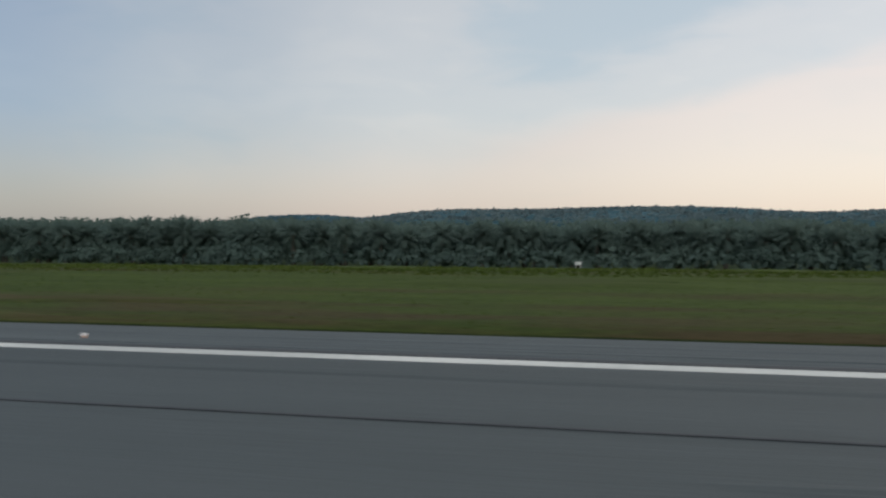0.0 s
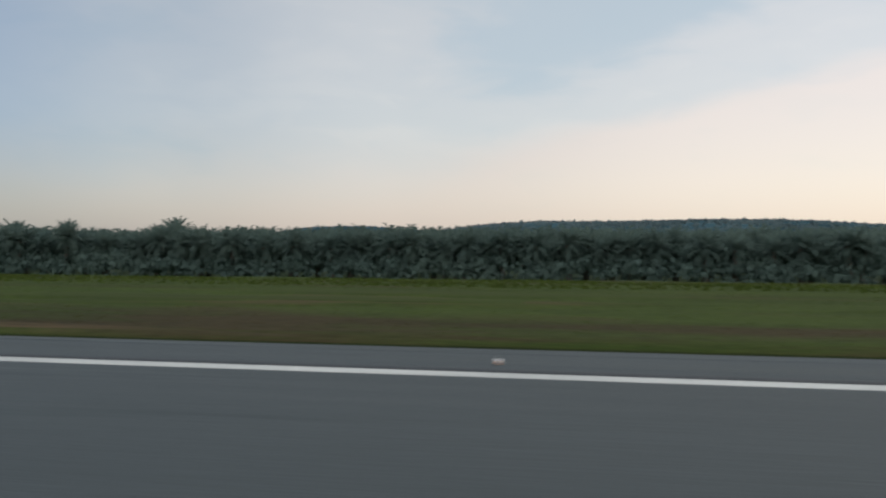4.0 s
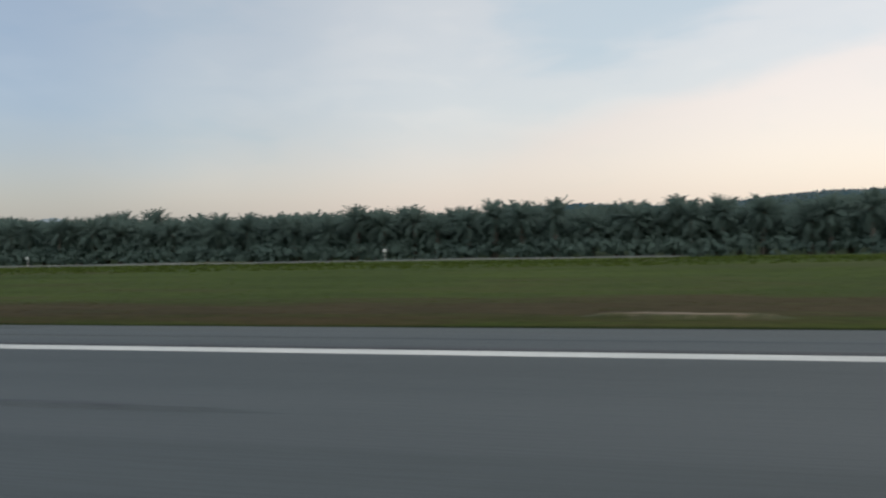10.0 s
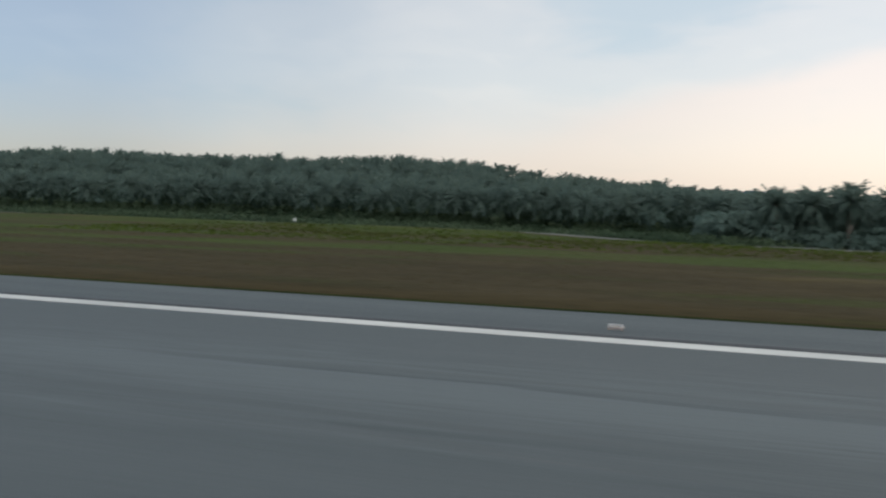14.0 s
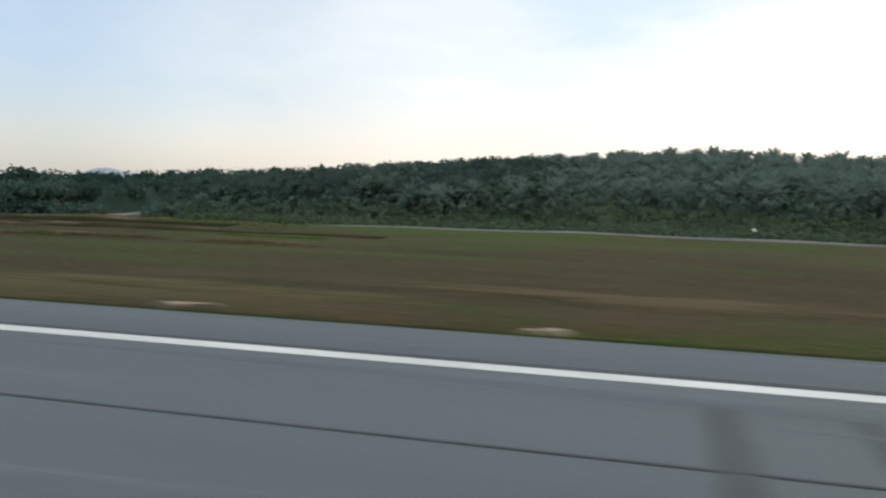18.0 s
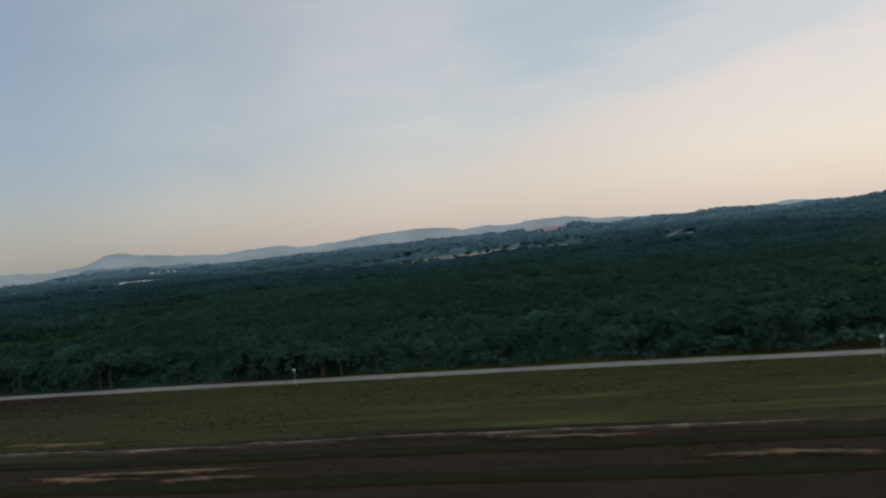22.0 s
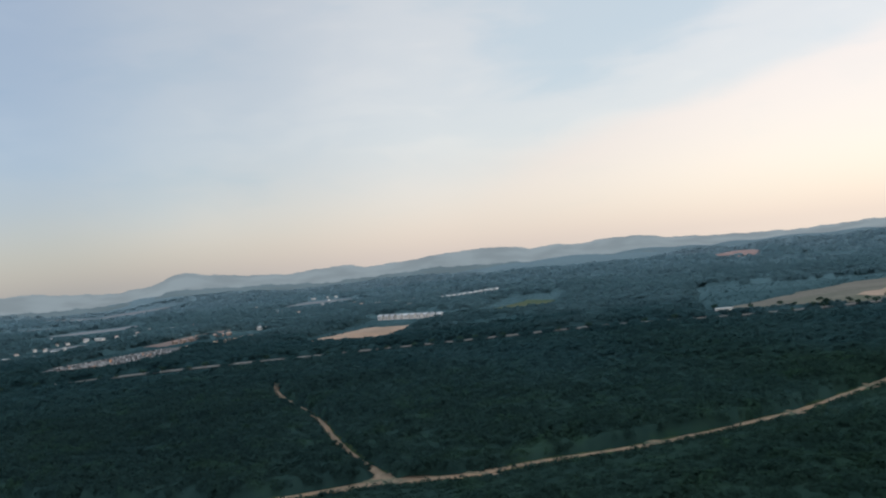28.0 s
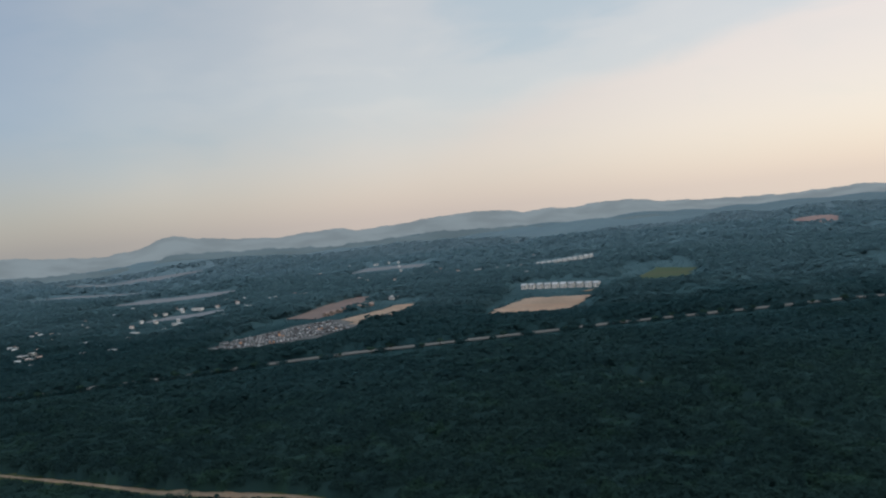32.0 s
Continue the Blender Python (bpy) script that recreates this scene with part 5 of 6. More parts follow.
r = np.random.default_rng(33)
made = 0
while made < 270:
    x = r.uniform(-985, -560)
    y = np.interp(-x, [560, 600, 930, 985], [100, 95, 104.5, 124]) + 1.5 + abs(r.normal(0, 9))
    if open_land(x, y):
        continue
    wood_tree(x, y, r.uniform(0.75, 1.35), r.uniform(0, 360), int(r.integers(0, 5)))
    made += 1
# taller trees that stand over the wood's edge
for x, y, size, kind in ((-644, 109, 1.62, 3), (-641.5, 111, 1.5, 1), (-647, 111, 1.4, 3), (-676, 106, 1.3, 1), (-712, 112, 1.35, 3)):
    wood_tree(x, y, size, 30.0 * kind, kind)


def low_growth(x, y):
    """Crowns lowered on the camera's side of tracks, roads and plots to keep these in view: 1 is full height."""
    k = np.ones(np.shape(x))
    for line, deep, least in ((TRACK, 34.0, 0.12), (HIGHWAY, 46.0, 0.08), (BRANCH, 9.0, 0.3)):
        p = np.array(sorted(line), float)
        gap = np.interp(x, p[:, 0], p[:, 1]) - y
        inside = (gap > 0) & (gap < deep) & (x > p[0, 0]) & (x < p[-1, 0])
        k = np.where(inside, np.minimum(k, least + (1 - least) * np.clip(gap / deep, 0, 1) ** 1.5), k)
    for poly, deep in ((SANDFIELD, 50), (LOT, 40), (BARE, 40), (DRYFIELD, 70), (CLEAR_R, 120), (CLEAR_L, 40), (HOUSES_A, 30), (HOUSES_B, 50), (GREENFIELD, 40), (LAKE, 45), (REDHILL, 30), *[(q, 130) for q in OPEN_STRIPS]):
        p = np.array(poly, float)
        gap = p[:, 1].min() + 0.35 * np.ptp(p[:, 1]) - y
        inside = (gap > -np.ptp(p[:, 1])) & (gap < deep) & (x > p[:, 0].min() - 4) & (x < p[:, 0].max() + 4)
        k = np.where(inside, np.minimum(k, 0.16 + 0.84 * np.clip(gap / deep, 0, 1) ** 1.5), k)
    return k


def canopy(x0, x1, y0, y1, spacing, size, per, leaf, seed, name, label, material=HAZED_CANOPY, tall=(3.0, 5.0), edge=(0, 0), share=1.0):
    rr = np.random.default_rng(seed)
    gx, gy = np.meshgrid(np.arange(x0, x1, spacing), np.arange(y0 - 66 * edge[0], y1 + 66 * edge[1], spacing))
    x = (gx + rr.uniform(-0.5, 0.5, gx.shape) * spacing).ravel()
    y = (gy + rr.uniform(-0.5, 0.5, gx.shape) * spacing).ravel()
    front = np.where(x > -560, np.where(x > -290, 116.0, 166.0), np.interp(-x, [560, 600, 930, 985, 1015, 1130], [100, 97, 106, 124, 131, 143]))
    # only what can come into view
    wob = 40 * np.sin(x / 60) + 25 * np.sin(x / 23 + 1)
    ok = (y > y0 + edge[0] * wob) & (y < y1 + edge[1] * wob) & (y > front + 3) & ~open_land(x, y) & (x > -1080 - 0.95 * y) & (x < 60 + 0.3 * y)
    ok &= rr.random(len(x)) < share
    x, y = x[ok], y[ok]
    sz = size * rr.uniform(0.7, 1.35, len(x)) * (1.2 if y0 >= 300 else 1.0)
    lump = 0.5 + 0.5 * np.sin(x / 23 + 2 * np.sin(y / 31)) * np.sin(y / 19 + 1.5 * np.sin(x / 41))
    h = rr.uniform(*tall, len(x)) * (0.75 + 0.4 * lump) * low_growth(x, y)
    sz = sz * np.clip(h / 3.0, 0.45, 1)
    far = y0 >= 300
    v, f = leaf_mass(np.stack([x, y, height(x, y)], -1), sz, h, per, leaf, seed + 1, 0.42 if far else 0.7, 0.10 if far else 0.18, 0.1 if far else -0.1, 0.7 if far else 0.25)
    tagged(put(name, mesh_np(name, v, f, material)), label, "forest", kind="stuff")
    return len(x)


# crown sheet colour darkened to stand for shade among the leaf clumps
SHADED_CROWNS = forest("shaded_crown_mass", 0.0, 0.46)


def crown_mass(xs, ys, top, rough, seed, label):
    """The closed body of the forest: an uneven sheet at crown height that drops to the ground at roads, water and fields."""
    rr = np.random.default_rng(seed)
    X, Y = np.meshgrid(xs, ys)
    dx, dy = xs[1] - xs[0], ys[1] - ys[0]
    X = X + rr.uniform(-0.35, 0.35, X.shape) * dx
    Y = Y + rr.uniform(-0.35, 0.35, X.shape) * dy
    x, y = X.ravel(), Y.ravel()
    front = np.where(x > -560, np.where(x > -290, 116.0, 166.0), np.interp(-x, [560, 600, 930, 985, 1015, 1130], [100, 97, 106, 124, 131, 143]))
    lump = 0.5 + 0.5 * np.sin(x / 23 + 2 * np.sin(y / 31)) * np.sin(y / 19 + 1.5 * np.sin(x / 41))
    h = (top * (0.75 + 0.4 * lump) + rr.uniform(-rough, rough, len(x))) * low_growth(x, y)
    h = np.where(open_land(x, y) | (y < front + 5), -1.5, h)
    v = np.stack([x, y, height(x, y) + h], -1)
    ny, nx = X.shape
    i = (np.arange(ny - 1)[:, None] * nx + np.arange(nx - 1)[None]).ravel()
    f = np.stack([i, i + 1, i + nx + 1, i + nx], -1)
    keep = (h[f] > -1).any(1) & (x[f[:, 0]] > -1120 - 0.95 * y[f[:, 0]]) & (x[f[:, 0]] < 80 + 0.3 * y[f[:, 0]])
    tagged(put("woodland", mesh_np("woodland", v, f[keep], SHADED_CROWNS, True)), label, "forest", kind="stuff")


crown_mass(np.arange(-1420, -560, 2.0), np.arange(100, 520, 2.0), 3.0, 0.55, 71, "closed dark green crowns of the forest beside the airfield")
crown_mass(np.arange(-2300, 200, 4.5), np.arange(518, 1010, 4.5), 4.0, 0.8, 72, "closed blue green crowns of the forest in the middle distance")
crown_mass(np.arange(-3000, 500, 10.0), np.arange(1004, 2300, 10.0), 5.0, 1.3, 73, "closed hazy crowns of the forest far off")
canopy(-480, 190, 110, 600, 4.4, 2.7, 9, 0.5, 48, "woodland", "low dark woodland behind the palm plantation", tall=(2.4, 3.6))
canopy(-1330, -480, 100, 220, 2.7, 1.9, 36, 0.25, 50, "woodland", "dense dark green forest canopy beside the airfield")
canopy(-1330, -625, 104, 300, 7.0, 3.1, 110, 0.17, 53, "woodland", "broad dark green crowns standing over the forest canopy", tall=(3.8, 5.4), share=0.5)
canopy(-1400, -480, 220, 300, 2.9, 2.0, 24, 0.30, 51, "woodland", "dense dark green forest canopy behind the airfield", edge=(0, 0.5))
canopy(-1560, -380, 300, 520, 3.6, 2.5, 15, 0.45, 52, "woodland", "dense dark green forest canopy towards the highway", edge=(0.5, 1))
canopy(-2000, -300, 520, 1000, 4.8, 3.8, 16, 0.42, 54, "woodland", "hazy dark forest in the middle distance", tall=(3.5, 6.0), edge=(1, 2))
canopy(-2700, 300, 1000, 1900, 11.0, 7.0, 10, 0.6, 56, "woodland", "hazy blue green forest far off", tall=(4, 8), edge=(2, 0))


# low shrubs on the near side of the track
r = np.random.default_rng(57)
p = np.array(sorted(TRACK), float)
n = 5200
x = r.uniform(-1290, -800, n)
y = np.interp(x, p[:, 0], p[:, 1]) - 3.2 - r.gamma(1.6, 7.0, n)
keep = ~open_land(x, y) & (y > 150)
x, y = x[keep], y[keep]
v, f = leaf_mass(np.stack([x, y, height(x, y)], -1), r.uniform(0.6, 1.5, len(x)), r.uniform(0.5, 1.6, len(x)), 14, 0.34, 60)
tagged(put("track_scrub", mesh_np("track_scrub", v, f, HAZED_CANOPY)), "low shrubs growing along the earth track", "bushes", kind="stuff")
# bushes round the pond
r = np.random.default_rng(58)
n = 1500
x, y = r.uniform(-900, -792, n), r.uniform(128, 224, n)
d = outline_distance(x, y, LAKE)
keep = (d > np.where(y > 178, 1.5, np.where(x < -846, 3.0, 7.0))) & (d < 40) & (r.random(n) < np.where(y > 178, 0.9, 0.5)) & ((x > -866) | (y < 164) | (y > 192) | (x < -882))
x, y = x[keep], y[keep]
far_bank = (y > 186) & (d[keep] < 14)
v, f = leaf_mass(np.stack([x, y, height(x, y)], -1), r.uniform(0.7, 1.8, len(x)) * np.where(far_bank, 1.25, 1.0), r.uniform(0.9, 2.8, len(x)) * np.where(far_bank, 1.8, 1.0), 40, 0.26, 59)
tagged(put("pond_scrub", mesh_np("pond_scrub", v, f, LEAF)), "bushes and reeds scattered round the pond", "bushes", kind="stuff")


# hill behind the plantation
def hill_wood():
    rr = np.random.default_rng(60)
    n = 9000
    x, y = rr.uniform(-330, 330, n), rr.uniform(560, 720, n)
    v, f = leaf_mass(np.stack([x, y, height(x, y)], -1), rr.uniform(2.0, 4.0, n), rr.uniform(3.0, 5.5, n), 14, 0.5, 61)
    tagged(put("hill_wood", mesh_np("hill_wood", v, f, HAZED_CROWN)), "hazy wooded hill behind the palm plantation", "forest", kind="stuff")


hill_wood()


# ---------------------------------------------------------------- grass tufts on the strip
def grass(name, label, n, x0, x1, y0, y1, low, high, seed, even=1.0, material=TUFT, patchy=False):
    rr = np.random.default_rng(seed)
    x = rr.uniform(x0, x1, n)
    y = y0 + (rr.random(n) ** even) * (y1 - y0)
    if patchy:
        k = 0.5 + 0.3 * np.sin(x / 17 + 1.5 * np.sin(y / 5)) + 0.3 * np.sin(x / 7 + y / 3) + (y - (y0 + y1) / 2) / (y1 - y0)
        keep = rr.random(n) < k
        x, y, n = x[keep], y[keep], int(keep.sum())
    size = rr.uniform(low, high, n)
    a = rr.uniform(0, np.pi, n)
    z = height(x, y)
    dx, dy = np.cos(a) * size * 1.3, np.sin(a) * size * 1.3
    lean = rr.normal(0, 0.4, (n, 2)) * size[:, None]
    V = np.stack([np.stack([x - dx, y - dy, z - 0.02], -1), np.stack([x + dx, y + dy, z - 0.02], -1), np.stack([x + lean[:, 0], y + lean[:, 1], z + size * 0.8], -1)], 1).reshape(-1, 3)
    tagged(put(name, mesh_np(name, V, np.arange(len(V)).reshape(-1, 3), material)), label, "grass", kind="stuff")


grass("grass", "short green and brown grass beside the pavement", 150000, -572, 40, 17.3, 42, 0.02, 0.045, 90)
grass("grass", "coarse bright green grass along the edge of the strip", 42000, -440, 60, 41, 60, 0.06, 0.17, 91, material=LUSH)
grass("grass", "coarse green grass on the far half of the dry strip", 110000, -960, -572, 50, 98, 0.05, 0.15, 92, patchy=True)
grass("grass", "short brown and green grass on the dry strip", 90000, -860, -572, 10, 62, 0.02, 0.06, 93)


# ---------------------------------------------------------------- airfield equipment
BOARD = surface("dull_white_board", (0.36, 0.39, 0.38), (0.52, 0.54, 0.52), 0.6, 8.0, 0.7)


def marker_board(x, y, top, orange=False, wide=False, group="marker boards along the fence"):
    z = z_at(x, y)
    label = "orange and white equipment box on a post" if orange else "small white marker board on steel posts"
    ob = thing("equipment_box" if orange else "marker_board", label, "box" if orange else "marker", "" if orange else group, (x, y, z))
    h = max(top - z, 0.6)
    w = 0.55 if wide else 0.32
    if orange:
        bm = bmesh.new()
        box(bm, (0, 0, h - 0.25), (0.48, 0.34, 0.5), 0.03)
        part("cabinet", bm, WHITE, ob)
        bm = bmesh.new()
        box(bm, (0, -0.004, h - 0.36), (0.50, 0.36, 0.2), 0.02)
        part("band", bm, ORANGE, ob, "orange painted band")
        bm = bmesh.new()
        box(bm, (0, 0, h + 0.02), (0.56, 0.42, 0.05), 0.01)
        part("lid", bm, WHITE, ob)
    else:
        bm = bmesh.new()
        box(bm, (0, 0, h - 0.15), (w, 0.05, 0.27), 0.012)
        board = part("board", bm, BOARD, ob)
        bm = bmesh.new()
        box(bm, (0, 0.045, h - 0.17), (w * 0.9, 0.03, 0.05))
        part("bracket", bm, STEEL, board)
    for dx in (-0.2, 0.2) if orange or wide else (0.0,):
        bm = bmesh.new()
        rod(bm, (dx, 0.06, -0.1), (dx, 0.06, h - 0.3), 0.035)
        part("post", bm, STEEL, ob)
    return ob


for x, y, top in ((-4.4, 70.6, -0.6), (-223.0, 78.4, -0.6), (-291.3, 72.5, 0.15), (-381.6, 74.5, 0.45), (-536.9, 79.0, 0.7), (-673.7, 92.0, 0.5), (-741.4, 97.5, 0.2), (-437.0, 70.5, 0.35),
                  (-801.0, 108.5, -0.2), (-330.0, 71.0, 0.1)):
    marker_board(x, y, top, wide=x in (-223.0, -4.4))
marker_board(-168.2, 76.5, -0.3, True)


def weather_mast():
    x, y = -168.9, 50.3
    z = z_at(x, y)
    ob = thing("weather_mast", "slim white lattice mast with cross arm and small instruments", "mast", place=(x, y, z))
    for k, (dx, dy) in enumerate(((0.09, 0.05), (-0.09, 0.05), (0, -0.1))):
        bm = bmesh.new()
        rod(bm, (dx * 0.9, dy * 0.9, 0), (dx * 0.35, dy * 0.35, 3.55), 0.014, 0.010, 6)
        part("leg", bm, STEEL, ob)
    for k in range(12):
        h0, h1 = 0.15 + k * 0.28, 0.43 + k * 0.28
        s = (1, -1)[k % 2]
        bm = bmesh.new()
        rod(bm, (0.06 * s, 0.03, h0), (-0.06 * s, 0.03, h1), 0.006, 0.006, 5)
        rod(bm, (0.06 * s, 0.03, h0), (0, -0.06, h1), 0.006, 0.006, 5)
        part("brace", bm, STEEL, ob)
    bm = bmesh.new()
    rod(bm, (-0.35, 0, 3.5), (0.35, 0, 3.5), 0.012)
    part("cross_arm", bm, STEEL, ob)
    for dx in (-0.34, 0.34):
        bm = bmesh.new()
        rod(bm, (dx, 0, 3.5), (dx, 0, 3.72), 0.014)
        bmesh.ops.create_uvsphere(bm, u_segments=8, v_segments=6, radius=0.06, matrix=pose(dx, 0, 3.75))
        part("wind_sensor", bm, DARK, ob, "small dark wind sensor")
    bm = bmesh.new()
    bmesh.ops.create_uvsphere(bm, u_segments=12, v_segments=8, radius=0.10, matrix=pose(0.1, -0.1, 1.36))
    part("radiation_shield", bm, WHITE, ob, "round white instrument housing")
    bm = bmesh.new()
    box(bm, (-0.1, -0.1, 0.62), (0.18, 0.16, 0.28), 0.02)
    part("control_box", bm, STEEL, ob)
    bm = bmesh.new()
    box(bm, (0.0, 0.0, 0.04), (0.9, 0.8, 0.12), 0.03)
    part("footing", bm, ROADTOP, ob, "pale concrete footing")
    cab = thing("instrument_hood", "white tapered instrument hood on a low stand", "instrument", place=(x + 0.55, y - 0.1, z))
    bm = bmesh.new()
    rod(bm, (-0.25, 0, 0.36), (0.2, 0, 0.40), 0.2, 0.13, 12)
    part("hood", bm, WHITE, cab)
    bm = bmesh.new()
    rod(bm, (0.2, 0, 0.40), (0.55, 0, 0.36), 0.12, 0.03, 12)
    part("nose", bm, WHITE, cab)
    for dx in (-0.15, 0.12):
        bm = bmesh.new()
        rod(bm, (dx, 0, 0), (dx, 0, 0.25), 0.04)
        part("leg", bm, STEEL, cab)
    post = thing("white_post", "slim white post in the grass", "post", place=(x - 2.2, y, z_at(x - 2.2, y)))
    bm = bmesh.new()
    rod(bm, (0, 0, 0), (0, 0, 0.85), 0.028, 0.025, 10)
    part("shaft", bm, WHITE, post)
    bm = bmesh.new()
    bmesh.ops.create_uvsphere(bm, u_segments=10, v_segments=5, radius=0.03, matrix=pose(0, 0, 0.85))
    part("cap", bm, WHITE, post)
    small = thing("ground_light", "small white box light low in the grass", "light", place=(x - 2.75, y - 0.4, z_at(x - 2.75, y - 0.4)))
    bm = bmesh.new()
    box(bm, (0, 0, 0.2), (0.1, 0.1, 0.12), 0.02)
    part("housing", bm, WHITE, small)
    bm = bmesh.new()
    rod(bm, (0, 0, 0), (0, 0, 0.12), 0.03)
    part("stem", bm, STEEL, small)


weather_mast()


# ---------------------------------------------------------------- houses, cars, sheds far off
ROOF_BLUE = surface("blue_grey_roof", (0.22, 0.26, 0.29), (0.34, 0.38, 0.41), 0.8, 1.5, 0.2, object_random=0.2)
ROOF_RED = surface("tile_roof", (0.19, 0.155, 0.145), (0.27, 0.22, 0.20), 0.85, 1.5, 0.2, object_random=0.3)
METAL_ROOF = surface("pale_metal_roof", (0.22, 0.26, 0.28), (0.34, 0.38, 0.40), 0.5, 0.6, 0.1, object_random=0.15)
WALL = surface("pale_render", (0.44, 0.45, 0.45), (0.60, 0.60, 0.59), 0.85, 1.5, 0.2, object_random=0.12)
BRICK = surface("bare_brick", (0.16, 0.125, 0.11), (0.26, 0.21, 0.185), 0.9, 1.5, 0.2, object_random=0.2)
GLASS = surface("dark_glass", (0.02, 0.025, 0.03), (0.05, 0.055, 0.06), 0.15, 2.0, 0.5, spec=0.6)


def house(place, turn, w, d, h, roof, label, group, flat=False, wall=None):
    ob = thing("house", label, "house", group, place, turn)
    bm = bmesh.new()
    box(bm, (0, 0, h / 2 - 0.3), (w, d, h + 0.6))
    side = part("wall", bm, wall or WALL, ob)
    bm = bmesh.new()
    rise = d * (0.08 if flat else 0.3)
    e = 0.35
    pts = [(-w / 2 - e, -d / 2 - e, h), (w / 2 + e, -d / 2 - e, h), (w / 2 + e, d / 2 + e, h), (-w / 2 - e, d / 2 + e, h), (-w / 2 - e, 0, h + rise), (w / 2 + e, 0, h + rise)]
    vs = [bm.verts.new(p) for p in pts]
    for q in ((0, 1, 5, 4), (2, 3, 4, 5), (0, 4, 3), (1, 2, 5), (3, 2, 1, 0)):
        bm.faces.new([vs[i] for i in q])
    part("roof", bm, roof, ob)
    for k, x in enumerate((-w * 0.25, w * 0.25)):
        for z in ((h * 0.3, h * 0.75) if h > 2.5 else (h * 0.5,)):
            bm = bmesh.new()
            box(bm, (x, -d / 2 - 0.01, z), (w * 0.28, 0.06, h * 0.2))
            part("window", bm, GLASS, side, "dark glass")
    return ob


def terrace(a, b, count, w, d, h, roof, label, group):
    a, b = np.array(a, float), np.array(b, float)
    turn = math.degrees(math.atan2(b[1] - a[1], b[0] - a[0]))
    first = None
    for k in range(count):
        p = a + (b - a) * (k + 0.5) / count
        place = (p[0], p[1], z_at(*p) + 0.3)
        if first is None:
            first = house(place, turn, w, d, h, roof, label, group, wall=BRICK if roof == ROOF_RED else None)
        else:
            copy_thing(first, pose(*place, 0, 0, turn))


terrace((-1157, 646), (-1094, 622), 10, 4.1, 4.0, 2.9, ROOF_BLUE, "white two-storey terrace house with pale blue grey roof", "terrace houses by the sandy plot")
terrace((-1170, 892), (-1108, 924), 11, 3.9, 4.0, 2.9, METAL_ROOF, "pale terrace house with light metal roof", "terrace houses by the far field")
terrace((-1262, 632), (-1222, 694), 11, 3.0, 4.0, 2.6, METAL_ROOF, "pale house with light metal roof", "houses beyond the cleared plot")
terrace((-1284, 540), (-1262, 592), 8, 2.8, 3.6, 2.2, ROOF_RED, "unfinished brick house with dull tiled roof", "houses by the red plot")
r = np.random.default_rng(61)
for k in range(96):
    x, y = (r.uniform(-1560, -1370), r.uniform(400, 740)) if k < 62 else (r.uniform(-1480, -1150), r.uniform(740, 1180))
    if open_land(x, y):
        continue
    big = r.random() < 0.22
    house((x, y, z_at(x, y) + (2.6 if y < 760 else 3.6)), r.uniform(-40, 40), 6.5 if big else r.uniform(1.8, 3.2), 3.2 if big else 2.4, 1.5 if big else 1.3,
          METAL_ROOF if big or r.random() < 0.5 else ROOF_RED, "long pale shed with light metal roof" if big else "small pale house among trees", "houses among the trees", big)
for x, y, w in ((-1488, 672, 12), (-1462, 690, 13), (-1400, 440, 8), (-1385, 446, 6), (-1432, 432, 6), (-894, 487, 9), (-1178, 186, 0)):
    if w:
        house((x, y, z_at(x, y) + 2.2), -20 if x < -1300 else 10, w, 3.4, 1.7, METAL_ROOF, "long pale shed with light metal roof", "sheds", True)


def car_kind(material):
    bm = bmesh.new()
    box(bm, (0, 0, 0.42), (2.3, 0.95, 0.42), 0.09)
    a = bpy.data.meshes.new("body")
    bm.to_mesh(a)
    bm.free()
    a.materials.append(material)
    bm = bmesh.new()
    box(bm, (-0.1, 0, 0.80), (1.25, 0.82, 0.36), 0.12)
    b = bpy.data.meshes.new("cabin")
    bm.to_mesh(b)
    bm.free()
    b.materials.append(material)
    bm = bmesh.new()
    box(bm, (-0.1, 0, 0.76), (1.28, 0.85, 0.16), 0.05)
    d = bpy.data.meshes.new("window")
    bm.to_mesh(d)
    bm.free()
    d.materials.append(GLASS)
    bm = bmesh.new()
    rod(bm, (0, -0.1, 0), (0, 0.1, 0), 0.22, 0.22, 10)
    c = bpy.data.meshes.new("wheel")
    bm.to_mesh(c)
    bm.free()
    c.materials.append(DARK)
    bm = bmesh.new()
    rod(bm, (0, -0.115, 0), (0, 0.115, 0), 0.12, 0.12, 8)
    e = bpy.data.meshes.new("rim")
    bm.to_mesh(e)
    bm.free()
    e.materials.append(STEEL)
    return a, b, c, d, e


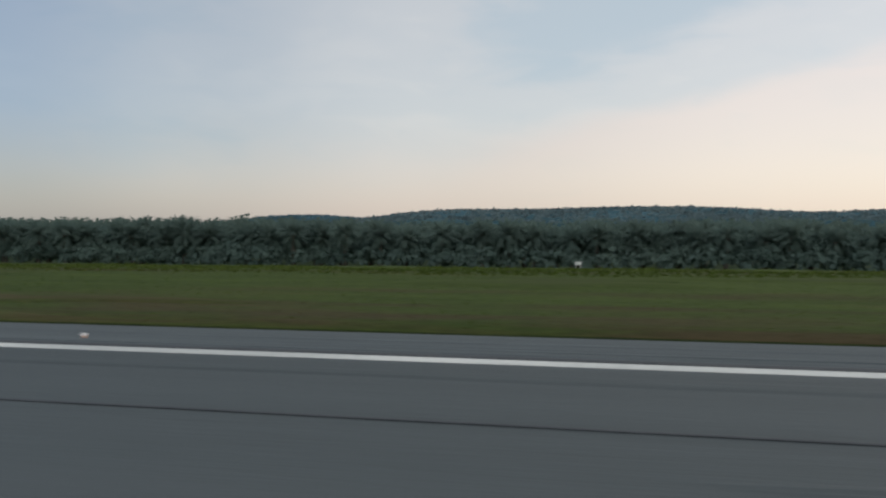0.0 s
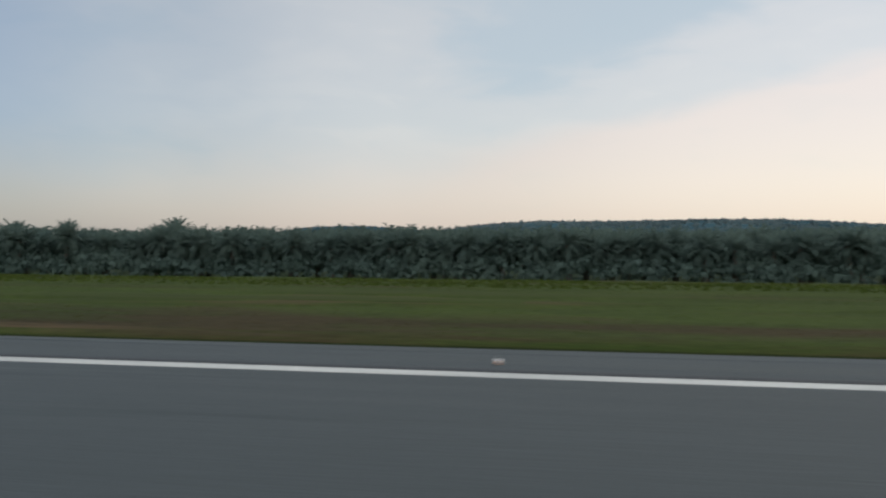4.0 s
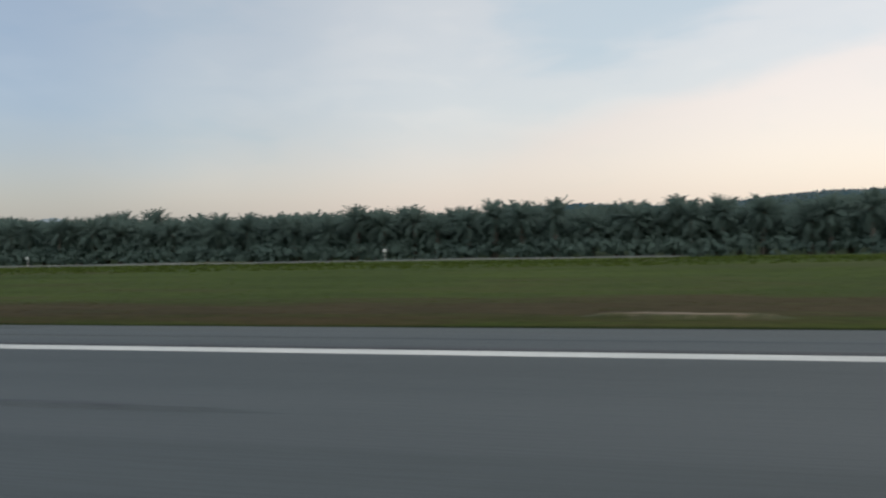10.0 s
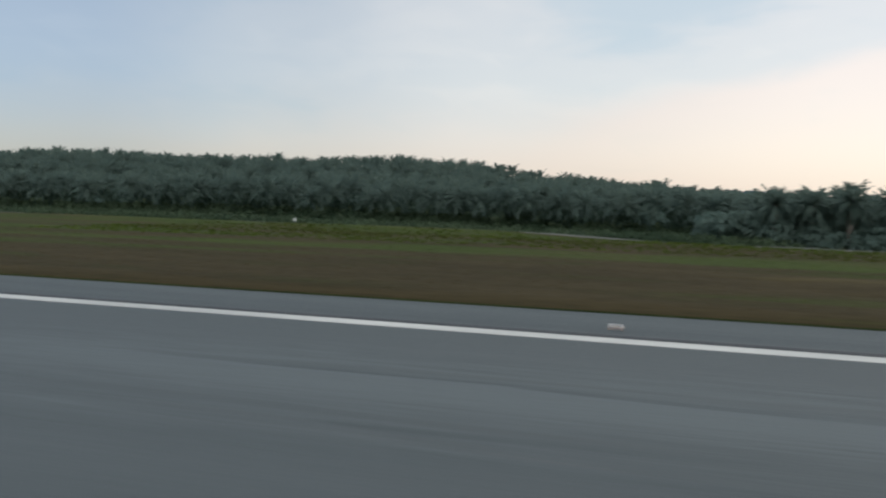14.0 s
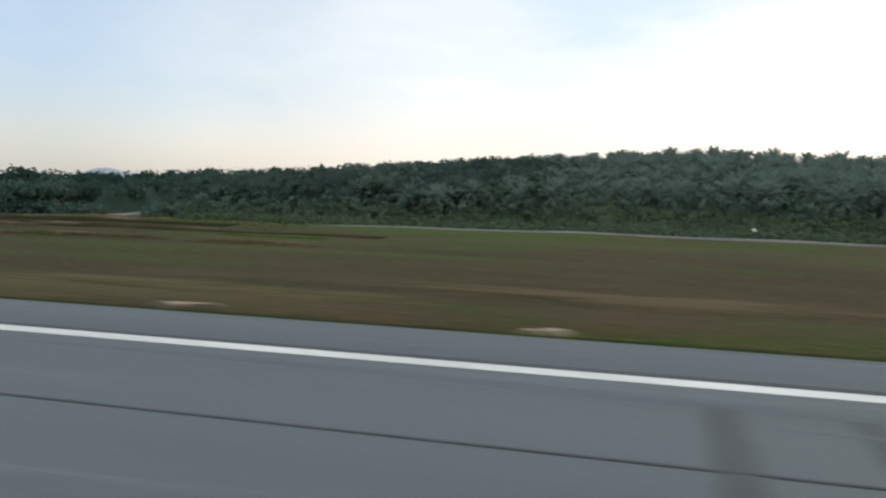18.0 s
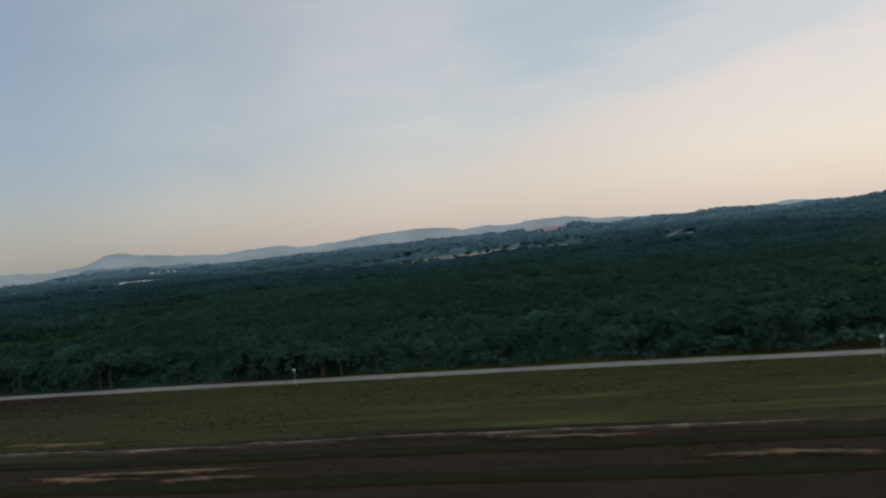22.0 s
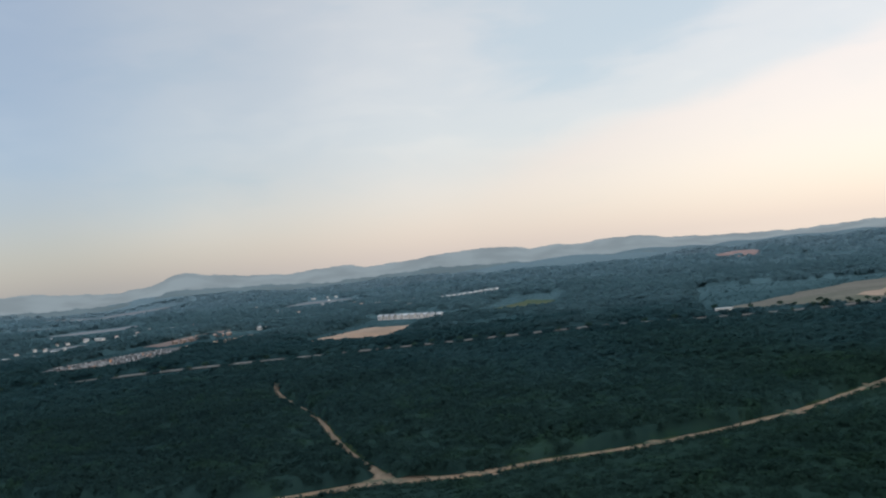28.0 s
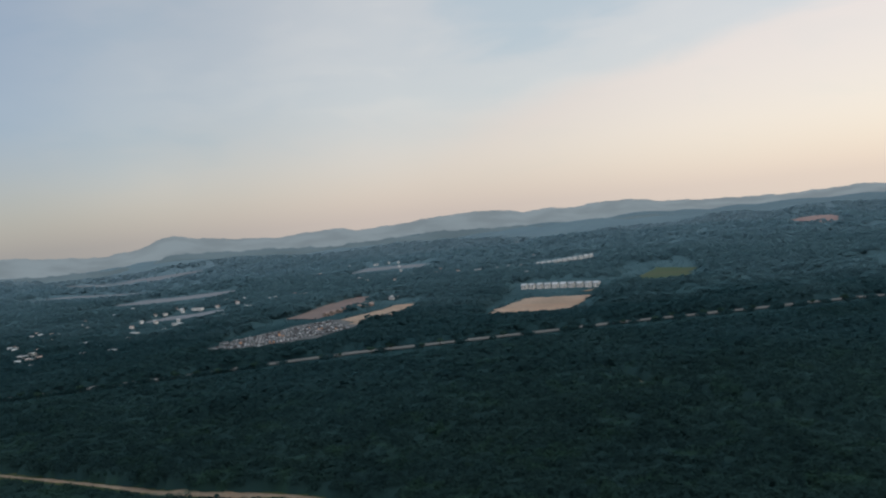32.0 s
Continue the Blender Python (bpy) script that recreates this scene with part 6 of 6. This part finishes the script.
CARWHITE = surface("white_car_paint", (0.34, 0.37, 0.39), (0.42, 0.45, 0.47), 0.35, 8.0, 0.7, spec=0.5)
CARGREY = surface("grey_car_paint", (0.12, 0.14, 0.16), (0.20, 0.22, 0.24), 0.35, 8.0, 0.7, spec=0.5)
CARPAINT = [car_kind(CARWHITE), car_kind(STEEL), car_kind(CARGREY), car_kind(DARK), car_kind(ORANGE)]
CAR_LABEL = ["white parked car in the lot", "silver grey parked car in the lot", "pale grey parked car in the lot", "black parked car in the lot", "orange parked car in the lot"]
r = np.random.default_rng(62)
for row in range(8):
    u = (row // 2) * 0.30 + (row % 2) * 0.075
    ax, ay = -1310 - 13 * u, 424 + 42 * u
    bx, by = -1244 - 25 * u, 482 + 38 * u
    for k in range(39):
        if r.random() < 0.06:
            continue
        t = (k + r.uniform(-0.08, 0.08)) / 39
        x, y = ax + (bx - ax) * t, ay + (by - ay) * t
        kind = int(r.choice([0, 1, 2, 3, 4], p=[0.20, 0.12, 0.40, 0.26, 0.02]))
        ob = tagged(new("parked_car"), CAR_LABEL[kind], "car", "cars in the parking lot")
        ob.matrix_basis = pose(x, y, z_at(x, y) + 0.36, 0, 0, 127 + r.normal(0, 3))
        body, cabin, wheel, window, rim = CARPAINT[kind]
        put("body", body, ob)
        put("cabin", cabin, ob)
        put("window", window, ob, label="dark glass")
        for wx in (-0.7, 0.7):
            for wy in (-0.42, 0.42):
                put("rim", rim, put("wheel", wheel, ob, pose(wx, wy, 0.22)), label="steel rim")

# hedge and trees along the near side of the highway, with gaps
r = np.random.default_rng(63)
p = np.array(sorted(HIGHWAY), float)
clumps = []
x = -1500.0
while x < -640:
    bare = -1255 < x < -1118
    solid = r.uniform(4, 6) if x > -1110 else r.uniform(2, 6) if bare else r.uniform(8, 22)
    for u in np.arange(x, x + solid, 1.1):
        for deep in (-5.2, -7.0, -9.5):
            clumps.append((u + r.normal(0, 0.3), float(np.interp(u, p[:, 0], p[:, 1])) + deep + r.normal(0, 0.4)))
    x += solid + (r.uniform(6, 9) if x > -1110 else r.uniform(9, 24) if bare else r.uniform(2.5, 6))
c = np.array(clumps)
v, f = leaf_mass(np.stack([c[:, 0], c[:, 1], height(c[:, 0], c[:, 1])], -1), r.uniform(1.0, 1.6, len(c)), r.uniform(1.7, 2.9, len(c)), 20, 0.4, 64)
tagged(put("roadside_hedge", mesh_np("roadside_hedge", v, f, HAZED_CANOPY)), "row of bushy trees with gaps along the highway", "hedge", kind="stuff")
x = -1420.0
while x < -760:
    y = float(np.interp(x, p[:, 0], p[:, 1])) - 8 + r.normal(0, 0.8)
    wood_tree(x, y, r.uniform(0.8, 1.1), r.uniform(0, 360), int(r.integers(0, 5)))
    x += r.choice([9.0, 16.0, 30.0])
# field hedges and single trees on the dry field
for k in range(12):
    x, y = r.uniform(-885, -735), r.uniform(492, 512)
    wood_tree(x, y, r.uniform(0.5, 1.0), r.uniform(0, 360), int(r.integers(0, 5)))
# round trees along the near edge of the dry field
for k in range(13):
    t = k / 12
    x = -898 + 118 * t + r.normal(0, 1.6)
    y = 509 - 26 * math.sin(math.pi * min(1.0, t * 0.9)) + r.normal(0, 1.5)
    wood_tree(x, y, r.uniform(0.9, 1.35), r.uniform(0, 360), int(r.choice([0, 2, 4])))
